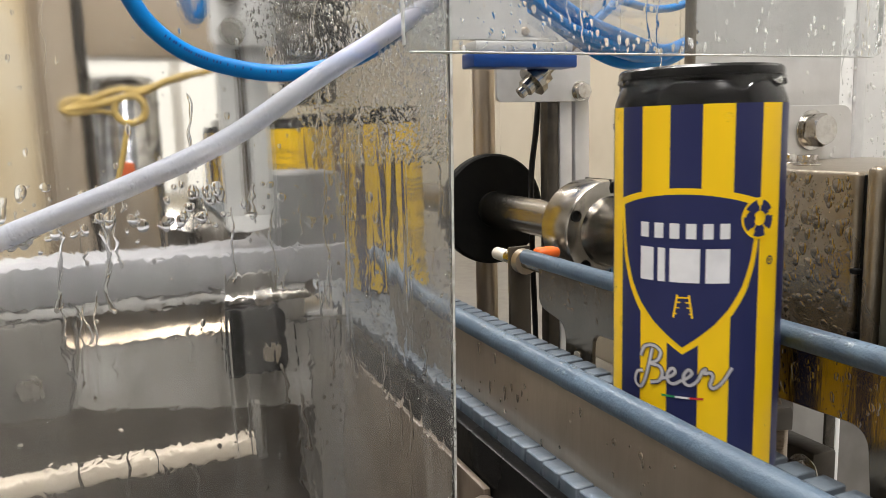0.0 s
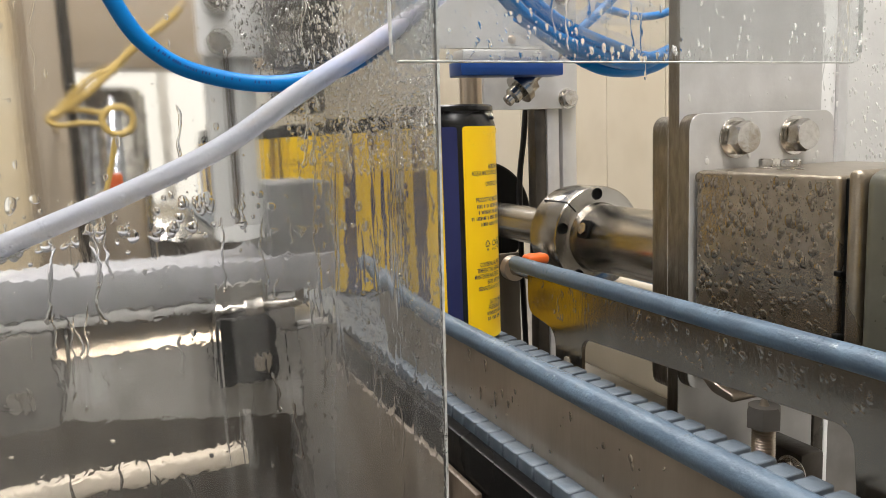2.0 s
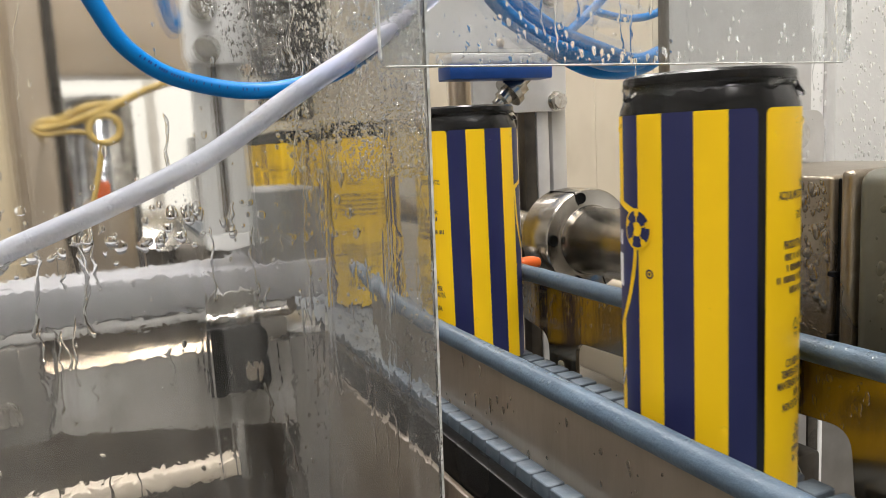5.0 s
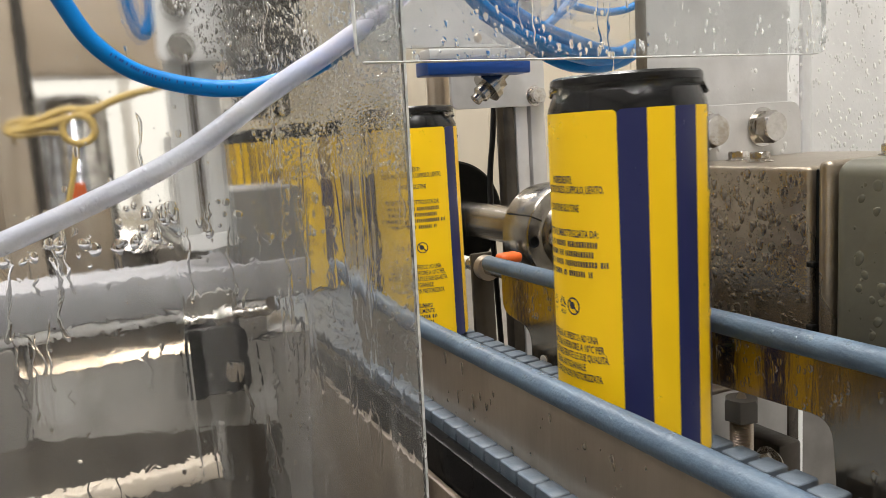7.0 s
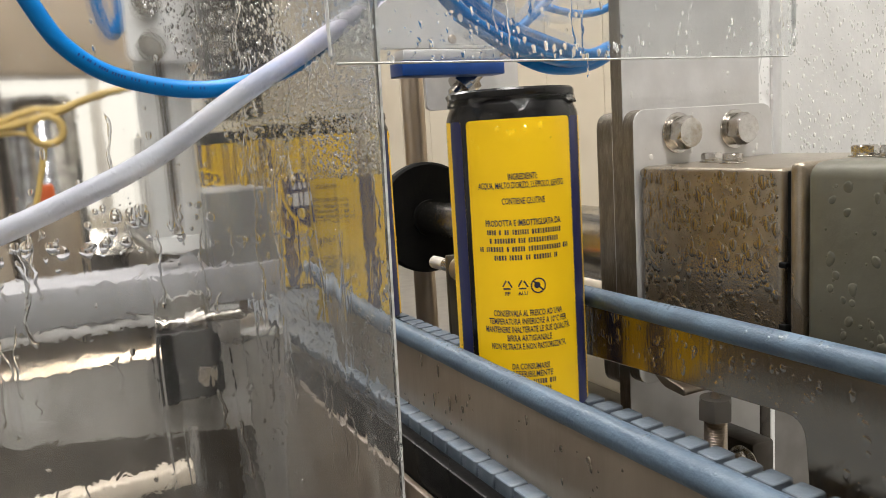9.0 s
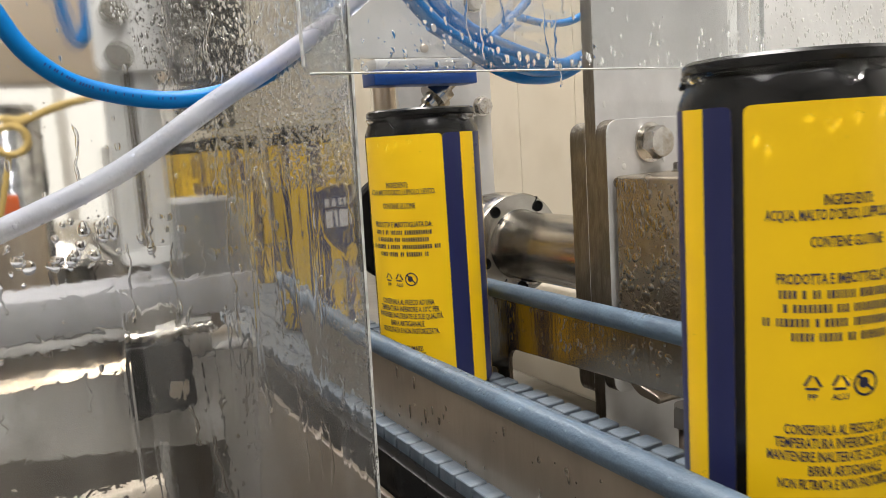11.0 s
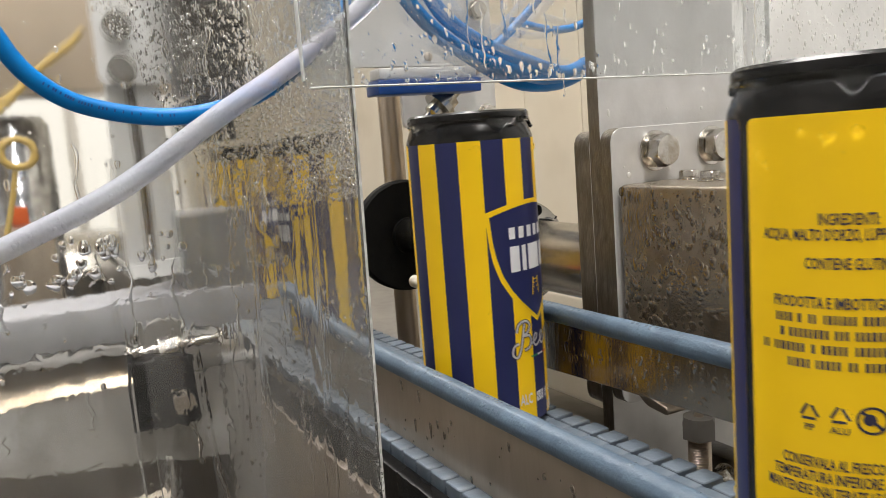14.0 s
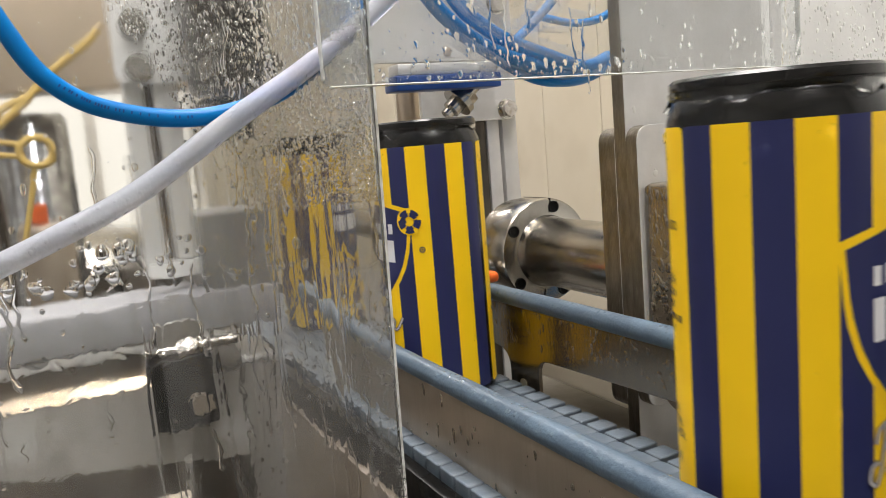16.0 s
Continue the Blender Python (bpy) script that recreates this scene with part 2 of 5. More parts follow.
BEAD_COVER = material("water_bead_on_cover", (0.36, 0.31, 0.245), 0.16, 0.85, rough_var=0.04, coat=0.15)
BEAD_OLIVE = material("water_bead_on_olive", (0.125, 0.122, 0.095), 0.24, 0.1, rough_var=0.04)
BEAD_STEEL = material("water_bead_on_steel", (0.44, 0.375, 0.30), 0.20, 0.9, rough_var=0.04)
BEAD_RAIL = material("water_bead_on_guide", (0.13, 0.175, 0.215), 0.14, 0.0, rough_var=0.02, coat=0.5)
BEAD_WHITE = material("water_bead_on_white", (0.74, 0.74, 0.71), 0.08, 0.0, rough_var=0.02, coat=0.5)
DIM = material("dim_grey_steel", (0.20, 0.19, 0.175), 0.4, 0.3, (0.16, 0.15, 0.135), 60, 0.1, 200, 0.1, stain=(0.24, 0.225, 0.20))
WHITE_PAINT = material("white_machine_paint", (0.80, 0.80, 0.79), 0.4, 0.0, (0.76, 0.76, 0.75), 40, 0.08, 200, 0.1)
EDGE = material("cut_acrylic_edge", (0.70, 0.72, 0.70), 0.3, 0.0, (0.45, 0.46, 0.44), 220, 0.3, 400, 0.1)

# ---- shaping helpers ----


def part(name, bm, mat, parent=None, label="", smooth=True):
    me = bpy.data.meshes.new(name)
    bm.normal_update()
    bm.to_mesh(me)
    bm.free()
    for mm in (mat if isinstance(mat, (list, tuple)) else [mat]):
        me.materials.append(mm)
    if smooth:
        me.polygons.foreach_set("use_smooth", [True] * len(me.polygons))
        me.set_sharp_from_angle(angle=radians(35))
    ob = new(name, me)
    ob.parent = parent
    if label:
        ob["label"] = label
    return ob


def thing(name, label, category, group="", kind="", at=(0, 0, 0)):
    ob = new(name)
    ob.empty_display_size = 0.02
    ob.location = at
    return tagged(ob, label, category, group, kind)


def bevelled(bm, geom_edges, r, seg=2):
    bmesh.ops.bevel(bm, geom=geom_edges, offset=r, segments=seg, profile=0.5, affect="EDGES", clamp_overlap=True)


def box(x0, x1, y0, y1, z0, z1, r=0.0008, seg=2, bm=None):
    own = bmesh.new()
    bmesh.ops.create_cube(own, size=1)
    bmesh.ops.scale(own, vec=(x1 - x0, y1 - y0, z1 - z0), verts=own.verts)
    bmesh.ops.translate(own, vec=((x0 + x1) / 2, (y0 + y1) / 2, (z0 + z1) / 2), verts=own.verts)
    if r:
        bevelled(own, own.edges[:], r, seg)
    return joined(bm, own)


def joined(bm, own):
    if bm is None:
        return own
    me = bpy.data.meshes.new("tmp")
    own.to_mesh(me)
    own.free()
    bm.from_mesh(me)
    bpy.data.meshes.remove(me)
    return bm


AXIS = {"x": Matrix.Rotation(radians(90), 4, "Y"), "y": Matrix.Rotation(radians(-90), 4, "X"), "z": Matrix.Identity(4)}


def lathe(profile, centre, axis="z", seg=48, bm=None):
    """A body of revolution: profile is (radius, height) from one end to the other along the axis."""
    own = bmesh.new()
    rings = []
    for r, h in profile:
        if r < 1e-6:
            rings.append([own.verts.new((0, 0, h))])
        else:
            rings.append([own.verts.new((r * math.cos(2 * math.pi * i / seg), r * math.sin(2 * math.pi * i / seg), h)) for i in range(seg)])
    for a, b in zip(rings, rings[1:]):
        for i in range(seg):
            j = (i + 1) % seg
            if len(a) == 1 and len(b) == 1:
                continue
            if len(a) == 1:
                own.faces.new((a[0], b[j], b[i]))
            elif len(b) == 1:
                own.faces.new((a[i], a[j], b[0]))
            else:
                own.faces.new((a[i], a[j], b[j], b[i]))
    bmesh.ops.recalc_face_normals(own, faces=own.faces)
    own.transform(Matrix.Translation(centre) @ AXIS[axis])
    return joined(bm, own)


def rounded(points, radii, seg=5):
    """A closed outline with its corners rounded."""
    out = []
    n = len(points)
    for i, p in enumerate(points):
        r = radii[i] if isinstance(radii, (list, tuple)) else radii
        a, b = Vector(points[i - 1]), Vector(points[(i + 1) % n])
        p = Vector(p)
        if r <= 0:
            out.append(p)
            continue
        u, v = (a - p), (b - p)
        r2 = min(r, u.length * 0.49, v.length * 0.49)
        s, e = p + u.normalized() * r2, p + v.normalized() * r2
        for k in range(seg + 1):
            w = k / seg
            out.append((s * (1 - w) + p * w) * (1 - w) + (p * (1 - w) + e * w) * w)
    return out


def prism(outline, axis, lo, hi, bevel=0.0004, bm=None):
    """A plate of that outline; the outline's two numbers are the two other axes in the order x, y, z."""
    own = bmesh.new()
    def place(p, h):
        return {"x": (h, p[0], p[1]), "y": (p[0], h, p[1]), "z": (p[0], p[1], h)}[axis]
    vs = [own.verts.new(place(p, lo)) for p in outline]
    f = own.faces.new(vs)
    ext = bmesh.ops.extrude_face_region(own, geom=[f])
    d = hi - lo
    bmesh.ops.translate(own, vec={"x": (d, 0, 0), "y": (0, d, 0), "z": (0, 0, d)}[axis], verts=[v for v in ext["geom"] if isinstance(v, bmesh.types.BMVert)])
    bmesh.ops.recalc_face_normals(own, faces=own.faces)
    if bevel:
        caps = [fc for fc in own.faces if len(fc.verts) > 4]
        es = list({e for fc in caps for e in fc.edges})
        bevelled(own, es, bevel, 1)
    return joined(bm, own)


def smooth_line(points, n=8):
    """A curve through the points."""
    P = [Vector(p) for p in points]
    P = [P[0] * 2 - P[1]] + P + [P[-1] * 2 - P[-2]]
    out = []
    for i in range(1, len(P) - 2):
        for k in range(n):
            t = k / n
            a, b, c, d = P[i - 1], P[i], P[i + 1], P[i + 2]
            out.append(0.5 * ((2 * b) + (c - a) * t + (2 * a - 5 * b + 4 * c - d) * t * t + (3 * b - a - 3 * c + d) * t ** 3))
    out.append(P[-2])
    return out


def sweep(points, r, seg=16, bm=None, wobble=0.0, rng=None):
    """A round rod along a line of points, with closed, softened ends."""
    own = bmesh.new()
    rings = []
    n = len(points)
    up = Vector((0.13, 0.21, 0.97))
    for i, p in enumerate(points):
        t = (points[min(i + 1, n - 1)] - points[max(i - 1, 0)]).normalized()
        s = t.cross(up).normalized()
        u = s.cross(t).normalized()
        rings.append([own.verts.new(p + (s * math.cos(2 * math.pi * k / seg) + u * math.sin(2 * math.pi * k / seg)) * (r + (rng.uniform(-wobble, wobble) if rng else 0))) for k in range(seg)])
    for a, b in zip(rings, rings[1:]):
        for k in range(seg):
            own.faces.new((a[k], a[(k + 1) % seg], b[(k + 1) % seg], b[k]))
    for ring in (rings[0], rings[-1]):
        f = own.faces.new(ring)
        bmesh.ops.inset_region(own, faces=[f], thickness=r * 0.25, depth=r * 0.12)
    bmesh.ops.recalc_face_normals(own, faces=own.faces)
    return joined(bm, own)


def hexagon(r, h, centre, axis, turn=0.0, bm=None):
    """A bolt head: six sides, a turned chamfer and a flat top; it rises along the axis from the centre."""
    own = bmesh.new()
    n = 24
    def hr(i):
        a = (2 * math.pi * i / n) % (math.pi / 3) - math.pi / 6
        return r * math.cos(math.pi / 6) / math.cos(a)
    rings = []
    for h_, lim in ((0, 9), (h * 0.82, 9), (h, r * 0.87)):
        rings.append([own.verts.new((min(hr(i), lim) * math.cos(2 * math.pi * i / n + turn), min(hr(i), lim) * math.sin(2 * math.pi * i / n + turn), h_)) for i in range(n)])
    for a, b in zip(rings, rings[1:]):
        for i in range(n):
            own.faces.new((a[i], a[(i + 1) % n], b[(i + 1) % n], b[i]))
    own.faces.new(rings[-1])
    own.faces.new(list(reversed(rings[0])))
    bmesh.ops.recalc_face_normals(own, faces=own.faces)
    own.transform(Matrix.Translation(centre) @ AXIS[axis])
    return joined(bm, own)


def bolt(parent, centre, axis, sign=1, r=0.0085, h=0.006, turn=0.3):
    """A hexagon bolt with two washers, that stands on a face."""
    c = Vector(centre)
    d = {"x": Vector((1, 0, 0)), "y": Vector((0, 1, 0)), "z": Vector((0, 0, 1))}[axis] * sign
    if sign < 0:
        flip = Matrix.Translation(c) @ Matrix.Rotation(math.pi, 4, "Z" if axis != "z" else "X") @ Matrix.Translation(-c)
    else:
        flip = Matrix.Identity(4)
    bm = lathe([(r * 0.5, 0), (r * 1.20, 0), (r * 1.22, r * 0.03), (r * 1.22, r * 0.09), (r * 1.20, r * 0.12), (r * 0.5, r * 0.12)], c, axis, 32)
    bm = lathe([(r * 0.5, r * 0.14), (r * 0.98, r * 0.14), (r * 0.98, r * 0.30), (r * 0.5, r * 0.30)], c, axis, 32, bm)
    bm.transform(flip)
    head = part("bolt", bm_head(r, h, c, axis, turn, flip), BOLT, parent, "zinc-plated hexagon bolt head")
    part("washer", bm, BOLT, head, "zinc-plated washers")
    return head


def bm_head(r, h, c, axis, turn, flip):
    off = {"x": Vector((1, 0, 0)), "y": Vector((0, 1, 0)), "z": Vector((0, 0, 1))}[axis] * (r * 0.33)
    bm = hexagon(r, h, c + off, axis, turn)
    bm.transform(flip)
    return bm


def drops(name, place, n, rmin, rmax, seed, label, sag=0.0, power=3.0, skin=None):
    """Water drops on a surface: place(u, v) gives a point and its normal."""
    rng = random.Random(seed)
    verts, faces = [], []
    for _ in range(n):
        p, nor = place(rng.random(), rng.random())
        p, nor = Vector(p), Vector(nor).normalized()
        r = rmin + (rmax - rmin) * rng.random() ** power
        s = nor.orthogonal().normalized()
        if abs(nor.z) < 0.9:
            s = nor.cross(Vector((0, 0, 1))).normalized()
        u = nor.cross(s)
        if u.z > 0:
            u = -u
        el = 1 + rng.random() * (0.35 + (sag if r > rmax * 0.45 else 0))
        hgt = r * (rng.uniform(0.11, 0.22) if skin else rng.uniform(0.14, 0.28))
        base = len(verts)
        m = 8 if r < 0.0006 else 12 if r < 0.0014 else 18
        p1, p2, p3 = (rng.uniform(0, 6.28) for _ in range(3))
        k1, k2, k3 = rng.uniform(0, 0.14), rng.uniform(0, 0.18), rng.uniform(0, 0.10)
        jit = [1 + k1 * math.cos(2 * math.pi * i / m + p1) + k2 * math.cos(4 * math.pi * i / m + p2) + k3 * math.cos(6 * math.pi * i / m + p3) for i in range(m)]
        for ring, (kr, kh) in enumerate(((1.0, -0.08), (0.86, 0.5), (0.5, 0.86))):
            for i in range(m):
                a = 2 * math.pi * i / m
                q = jit[i] if ring < 2 else 1
                down = math.sin(a)
                verts.append(p + s * (math.cos(a) * r * kr * q) + u * (down * r * kr * q * (el if down > 0 else 1)) + nor * (hgt * kh))
        verts.append(p + nor * hgt + u * (r * (el - 1) * 0.4))
        top = len(verts) - 1
        for ring in (0, 1):
            for i in range(m):
                j = (i + 1) % m
                faces.append((base + ring * m + i, base + ring * m + j, base + (ring + 1) * m + j, base + (ring + 1) * m + i))
        for i in range(m):
            faces.append((base + 2 * m + i, base + 2 * m + (i + 1) % m, top))
    me = bpy.data.meshes.new(name)
    me.from_pydata([tuple(v) for v in verts], [], faces)
    me.polygons.foreach_set("use_smooth", [True] * len(me.polygons))
    bm = bmesh.new()
    bm.from_mesh(me)
    bmesh.ops.recalc_face_normals(bm, faces=bm.faces)
    bm.to_mesh(me)
    bm.free()
    me.materials.append(skin or WATER)
    ob = new(name, me)
    ob.visible_shadow = skin is not None
    return tagged(ob, label, "water drops", kind="stuff")


def water_runs(x, y0, y1, z0, z1, n, seed, label):
    """Runs of water down an upright sheet: wandering half-round ridges that end in a thick drop."""
    rng = random.Random(seed)
    bm = bmesh.new()
    for _ in range(n):
        y, z = rng.uniform(y0, y1), rng.uniform(z0, z1)
        length = rng.uniform(0.006, 0.034)
        r = rng.uniform(0.0003, 0.0009)
        pts, w = [], 0.0
        steps = max(5, int(length / 0.003))
        for k in range(steps + 1):
            pts.append((x, y + w, z - length * k / steps))
            w += rng.uniform(-0.0011, 0.0011)
        line = smooth_line(pts, 3)
        m = 6
        rings = []
        for k, p in enumerate(line):
            f = k / (len(line) - 1)
            q = r * (0.5 + 0.5 * math.sin(7 * f + r * 9000) ** 2 + (0.5 if f > 0.9 else 0)) * rng.uniform(0.85, 1.15)
            if k in (0, len(line) - 1):
                q *= 0.3
            rings.append([bm.verts.new((p.x + 0.40 * q * math.sin(math.pi * i / (m - 1)), p.y - q * math.cos(math.pi * i / (m - 1)), p.z)) for i in range(m)])
        for a, b in zip(rings, rings[1:]):
            for i in range(m - 1):
                bm.faces.new((a[i], a[i + 1], b[i + 1], b[i]))
    bmesh.ops.recalc_face_normals(bm, faces=bm.faces)
    ob = part("water_runs", bm, WATER)
    ob.visible_shadow = False
    return tagged(ob, label, "water runs", kind="stuff")

# ---- room ----
room_floor = tagged(part("floor", box(-3.2, 2.2, -1.8, 1.6, -1.0, -0.95, 0), FLOOR, smooth=False), kind="structure")
tagged(part("ceiling", box(-3.2, 2.2, -1.8, 1.6, 1.8, 1.86, 0), PVC_WHITE, smooth=False), kind="structure")
tagged(part("wall_west", box(-3.26, -3.2, -1.8, 1.6, -1.0, 1.8, 0), CREAM, smooth=False), kind="structure")
# east and south walls are never in view; their grey deepens the shadows
tagged(part("wall_east", box(2.2, 2.26, -1.8, 1.6, -1.0, 1.8, 0), WALL_GREY, smooth=False), kind="structure")
tagged(part("wall_south", box(-3.2, 2.2, -1.86, -1.8, -1.0, 1.8, 0), WALL_GREY, smooth=False), kind="structure")
tagged(part("wall_north", box(-3.2, 2.2, 1.6, 1.66, -1.0, 1.8, 0), PVC_WHITE, smooth=False), kind="structure")
# fixtures made up to go with the added lamps
for lx, ly in LAMPS:
    lamp = thing("ceiling_light", "added ceiling light out of view with a glowing diffuser", "ceiling light", "ceiling lights")
    part("housing", box(lx - 0.64, lx + 0.64, ly - 0.17, ly + 0.17, 1.75, 1.80, 0.004), PVC_WHITE, lamp)
    part("diffuser", box(lx - 0.6, lx + 0.6, ly - 0.14, ly + 0.14, 1.735, 1.749, 0.004), GLOW, lamp, "glowing diffuser")

# cream panelling behind the machine, in upright boards
panelling = thing("panelling", "cream upright wall panels behind the machine", "wall", kind="structure")
for i in range(12):
    x0 = -2.3 + i * 0.16
    part("panel", box(x0, x0 + 0.158, 0.82, 0.832, -0.95, 1.4, 0.001, 1), CREAM, panelling)

# ---- conveyor ----
BELT_Y0, BELT_Y1, BELT_Z = 0.134, 0.218, 0.009
SPEED = 0.0765
PITCH = 0.0127


def belt_link():
    """One row of the belt: square end blocks, and rounded fingers on both sides that reach between the next row's."""
    bm = bmesh.new()
    half = 0.5 * (BELT_Y1 - BELT_Y0)
    edge, n = 0.0105, 6
    for y0, k in ((-half, PITCH * 0.455), (half - edge, PITCH * 0.38)):
        prism(rounded([(-k, y0), (k, y0), (k, y0 + edge), (-k, y0 + edge)], 0.0012, 2), "z", -0.007, 0.0, 0.0004, bm)
    w = (2 * half - 2 * edge) / n
    for i in range(n):
        y0 = -half + edge + i * w
        side = 1 if i % 2 == 0 else -1
        pts = [(-side * PITCH * 0.44, y0 + 0.0004), (side * PITCH * 0.60, y0 + 0.0004), (side * PITCH * 0.60, y0 + w - 0.0004), (-side * PITCH * 0.44, y0 + w - 0.0004)]
        prism(rounded(pts, [0.001, 0.0042, 0.0042, 0.001], 4), "z", -0.0065, -0.0002, 0.0005, bm)
    box(-PITCH * 0.2, PITCH * 0.2, -half + 0.002, half - 0.002, -0.0078, -0.0030, 0.0004, 1, bm)
    return bm


belt = thing("conveyor_belt", "wet slate-grey plastic link conveyor belt", "conveyor belt", at=(0, 0, 0))
first = part("link", belt_link(), BELT_GREY, belt)
first.location = (-1.95, (BELT_Y0 + BELT_Y1) / 2, BELT_Z)
for i in range(1, 172):
    ln = new("link", first.data)
    ln.parent = belt
    ln.location = (-1.95 + i * PITCH, (BELT_Y0 + BELT_Y1) / 2, BELT_Z)

conveyor = thing("conveyor", "stainless steel conveyor frame with black wear strips", "conveyor")
part("wear_strip", box(-1.6, 0.6, 0.1255, 0.1325, -0.060, 0.0055, 0.0012), BLACK_STRIP, conveyor, "glossy black plastic wear strip")
part("wear_strip", box(-1.6, 0.6, 0.2185, 0.2218, -0.010, 0.0030, 0.0008), BLACK, conveyor, "glossy black plastic wear strip")
part("bed", box(-1.6, 0.6, 0.1335, 0.2180, -0.020, -0.008, 0.001), BLACK, conveyor)
part("side_sheet", box(-1.6, -0.2665, 0.1215, 0.1250, -0.30, -0.0105, 0.001), SIDE_BROWN, conveyor, "brown-tinged wet steel side sheet")
part("side_rail", box(-0.2660, 0.6, 0.112, 0.125, -0.120, -0.010, 0.006, 4), STEEL, conveyor, "rounded brushed steel side rail")
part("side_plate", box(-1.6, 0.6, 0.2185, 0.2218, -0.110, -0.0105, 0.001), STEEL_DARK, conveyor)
for lx in (-1.4, -0.6, 0.3):
    part("leg", box(lx - 0.02, lx + 0.02, 0.150, 0.190, -0.95, -0.02, 0.003), STEEL, conveyor)


# guide rails: a plastic rod on the edge of a cut steel plate
def near_guide():
    g = thing("guide_rail", "grey-blue plastic guide rod on a steel plate beside the belt", "guide rail", "guide rails of the conveyor")
    line = smooth_line([(-0.478, 0.1435, 0.0555), (-0.44, 0.144, 0.0500), (-0.402, 0.144, 0.0448), (-0.36, 0.144, 0.0418), (-0.31, 0.144, 0.0412), (-0.2, 0.144, 0.0412), (0.0, 0.144, 0.0412), (0.25, 0.144, 0.0412)], 10)
    part("rod", sweep(line, 0.0046, 20, wobble=0.00012, rng=random.Random(3)), RAIL_BLUE, g, "wet grey-blue plastic rod")
    pts = [(0.24, 0.006), (-0.387, 0.006), (-0.387, -0.066), (-0.423, -0.066), (-0.423, 0.012), (-0.432, 0.022), (-0.432, 0.047), (-0.402, 0.0425), (-0.36, 0.0392), (-0.31, 0.0385), (0.24, 0.0385)]
    part("plate", prism(rounded(pts, [0, 0.004, 0.004, 0.004, 0.008, 0.006, 0.003, 0.02, 0.02, 0.02, 0]), "y", 0.1412, 0.1436, 0.0004), STEEL, g, "wet brushed steel plate")
    bolt(g, (-0.409, 0.1412, -0.047), "y", -1, 0.0062, 0.0045)
    return g


def far_guide():
    g = thing("guide_rail", "grey-blue plastic guide rod on a steel plate with a cut leg", "guide rail", "guide rails of the conveyor")
    line = smooth_line([(-0.412, 0.2195, 0.0548), (-0.3, 0.2195, 0.0548), (-0.1, 0.2195, 0.0548), (0.25, 0.2195, 0.0548)], 10)
    part("rod", sweep(line, 0.0046, 20, wobble=0.00012, rng=random.Random(4)), RAIL_BLUE, g, "wet grey-blue plastic rod")
    pts = [(-0.403, 0.0525), (-0.403, 0.026), (-0.372, 0.021), (-0.372, -0.04), (-0.345, -0.04), (-0.345, 0.0225), (-0.1775, 0.0290), (-0.170, -0.05), (0.2, -0.05), (0.2, 0.0525)]
    part("plate", prism(rounded(pts, [0.001, 0.008, 0.009, 0.002, 0.002, 0.009, 0.008, 0, 0, 0.001]), "y", 0.2228, 0.2256, 0.0004), STEEL_WET, g, "wet brushed steel plate")
    part("slot", prism(rounded([(-0.362, -0.004), (-0.356, -0.004), (-0.356, 0.009), (-0.362, 0.009)], 0.0028), "y", 0.2222, 0.2227, 0), BONE, g, "light slot cut in the leg", smooth=False)
    return g


near_guide()
far_guide()

# ---- gear housing and its brackets ----
housing = thing("gear_housing", "wet brown-grey steel gear housing with an olive end cover", "gear housing")
part("body", box(-0.2868, -0.2080, 0.2490, 0.345, 0.0435, 0.1127, 0.0022, 4), STEEL_COVER, housing, "wet brown-grey steel box")
part("seam_strip", box(-0.2045, -0.1982, 0.2482, 0.345, 0.030, 0.1150, 0.0024, 3), STEEL_COVER, housing, "upright seam flange")
part("end_cover", box(-0.1978, -0.0650, 0.2476, 0.345, 0.025, 0.1155, 0.006, 5), COVER_GREEN, housing, "wet olive-grey end cover")
# black fillers put the shade of the gap and notches into colour
part("gap", box(-0.2079, -0.2046, 0.2520, 0.340, 0.044, 0.1115, 0.0003, 1), BLACK_MATT, housing, "black filler for the shade in the gap")
for nz in (0.0745, 0.0500):
    part("notch", box(-0.2092, -0.2060, 0.2484, 0.2515, nz, nz + 0.002, 0.0003, 1), BLACK_MATT, housing)
for bx, by in ((-0.272, 0.279), (-0.253, 0.272), (-0.1905, 0.272), (-0.1785, 0.270)):
    bolt(housing, (bx, by, 0.1128 if bx < -0.22 else 0.1156), "z", 1, 0.0046, 0.0028, bx * 40)

bracket = thing("mounting_bracket", "thick satin steel bracket plates with two large bolts", "bracket")


def upright(x0, x1, y0, y1, z0, z1, r, mat, label):
    pts = [(y0, z0), (y1, z0), (y1, z1), (y0, z1)]
    bm = prism(rounded(pts, r), "x", x0, x1, 0.0003)
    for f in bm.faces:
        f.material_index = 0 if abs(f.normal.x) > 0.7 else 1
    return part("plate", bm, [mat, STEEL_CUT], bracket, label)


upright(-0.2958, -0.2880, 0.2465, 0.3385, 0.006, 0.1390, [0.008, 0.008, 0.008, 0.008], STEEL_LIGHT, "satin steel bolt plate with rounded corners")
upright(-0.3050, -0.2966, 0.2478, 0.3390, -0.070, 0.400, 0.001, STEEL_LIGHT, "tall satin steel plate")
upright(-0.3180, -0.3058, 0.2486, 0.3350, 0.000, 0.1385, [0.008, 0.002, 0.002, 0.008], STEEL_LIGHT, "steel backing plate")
for by in (0.2734, 0.3109):
    bolt(bracket, (-0.2878, by, 0.1270), "x", 1, 0.0080, 0.0066, by * 30)

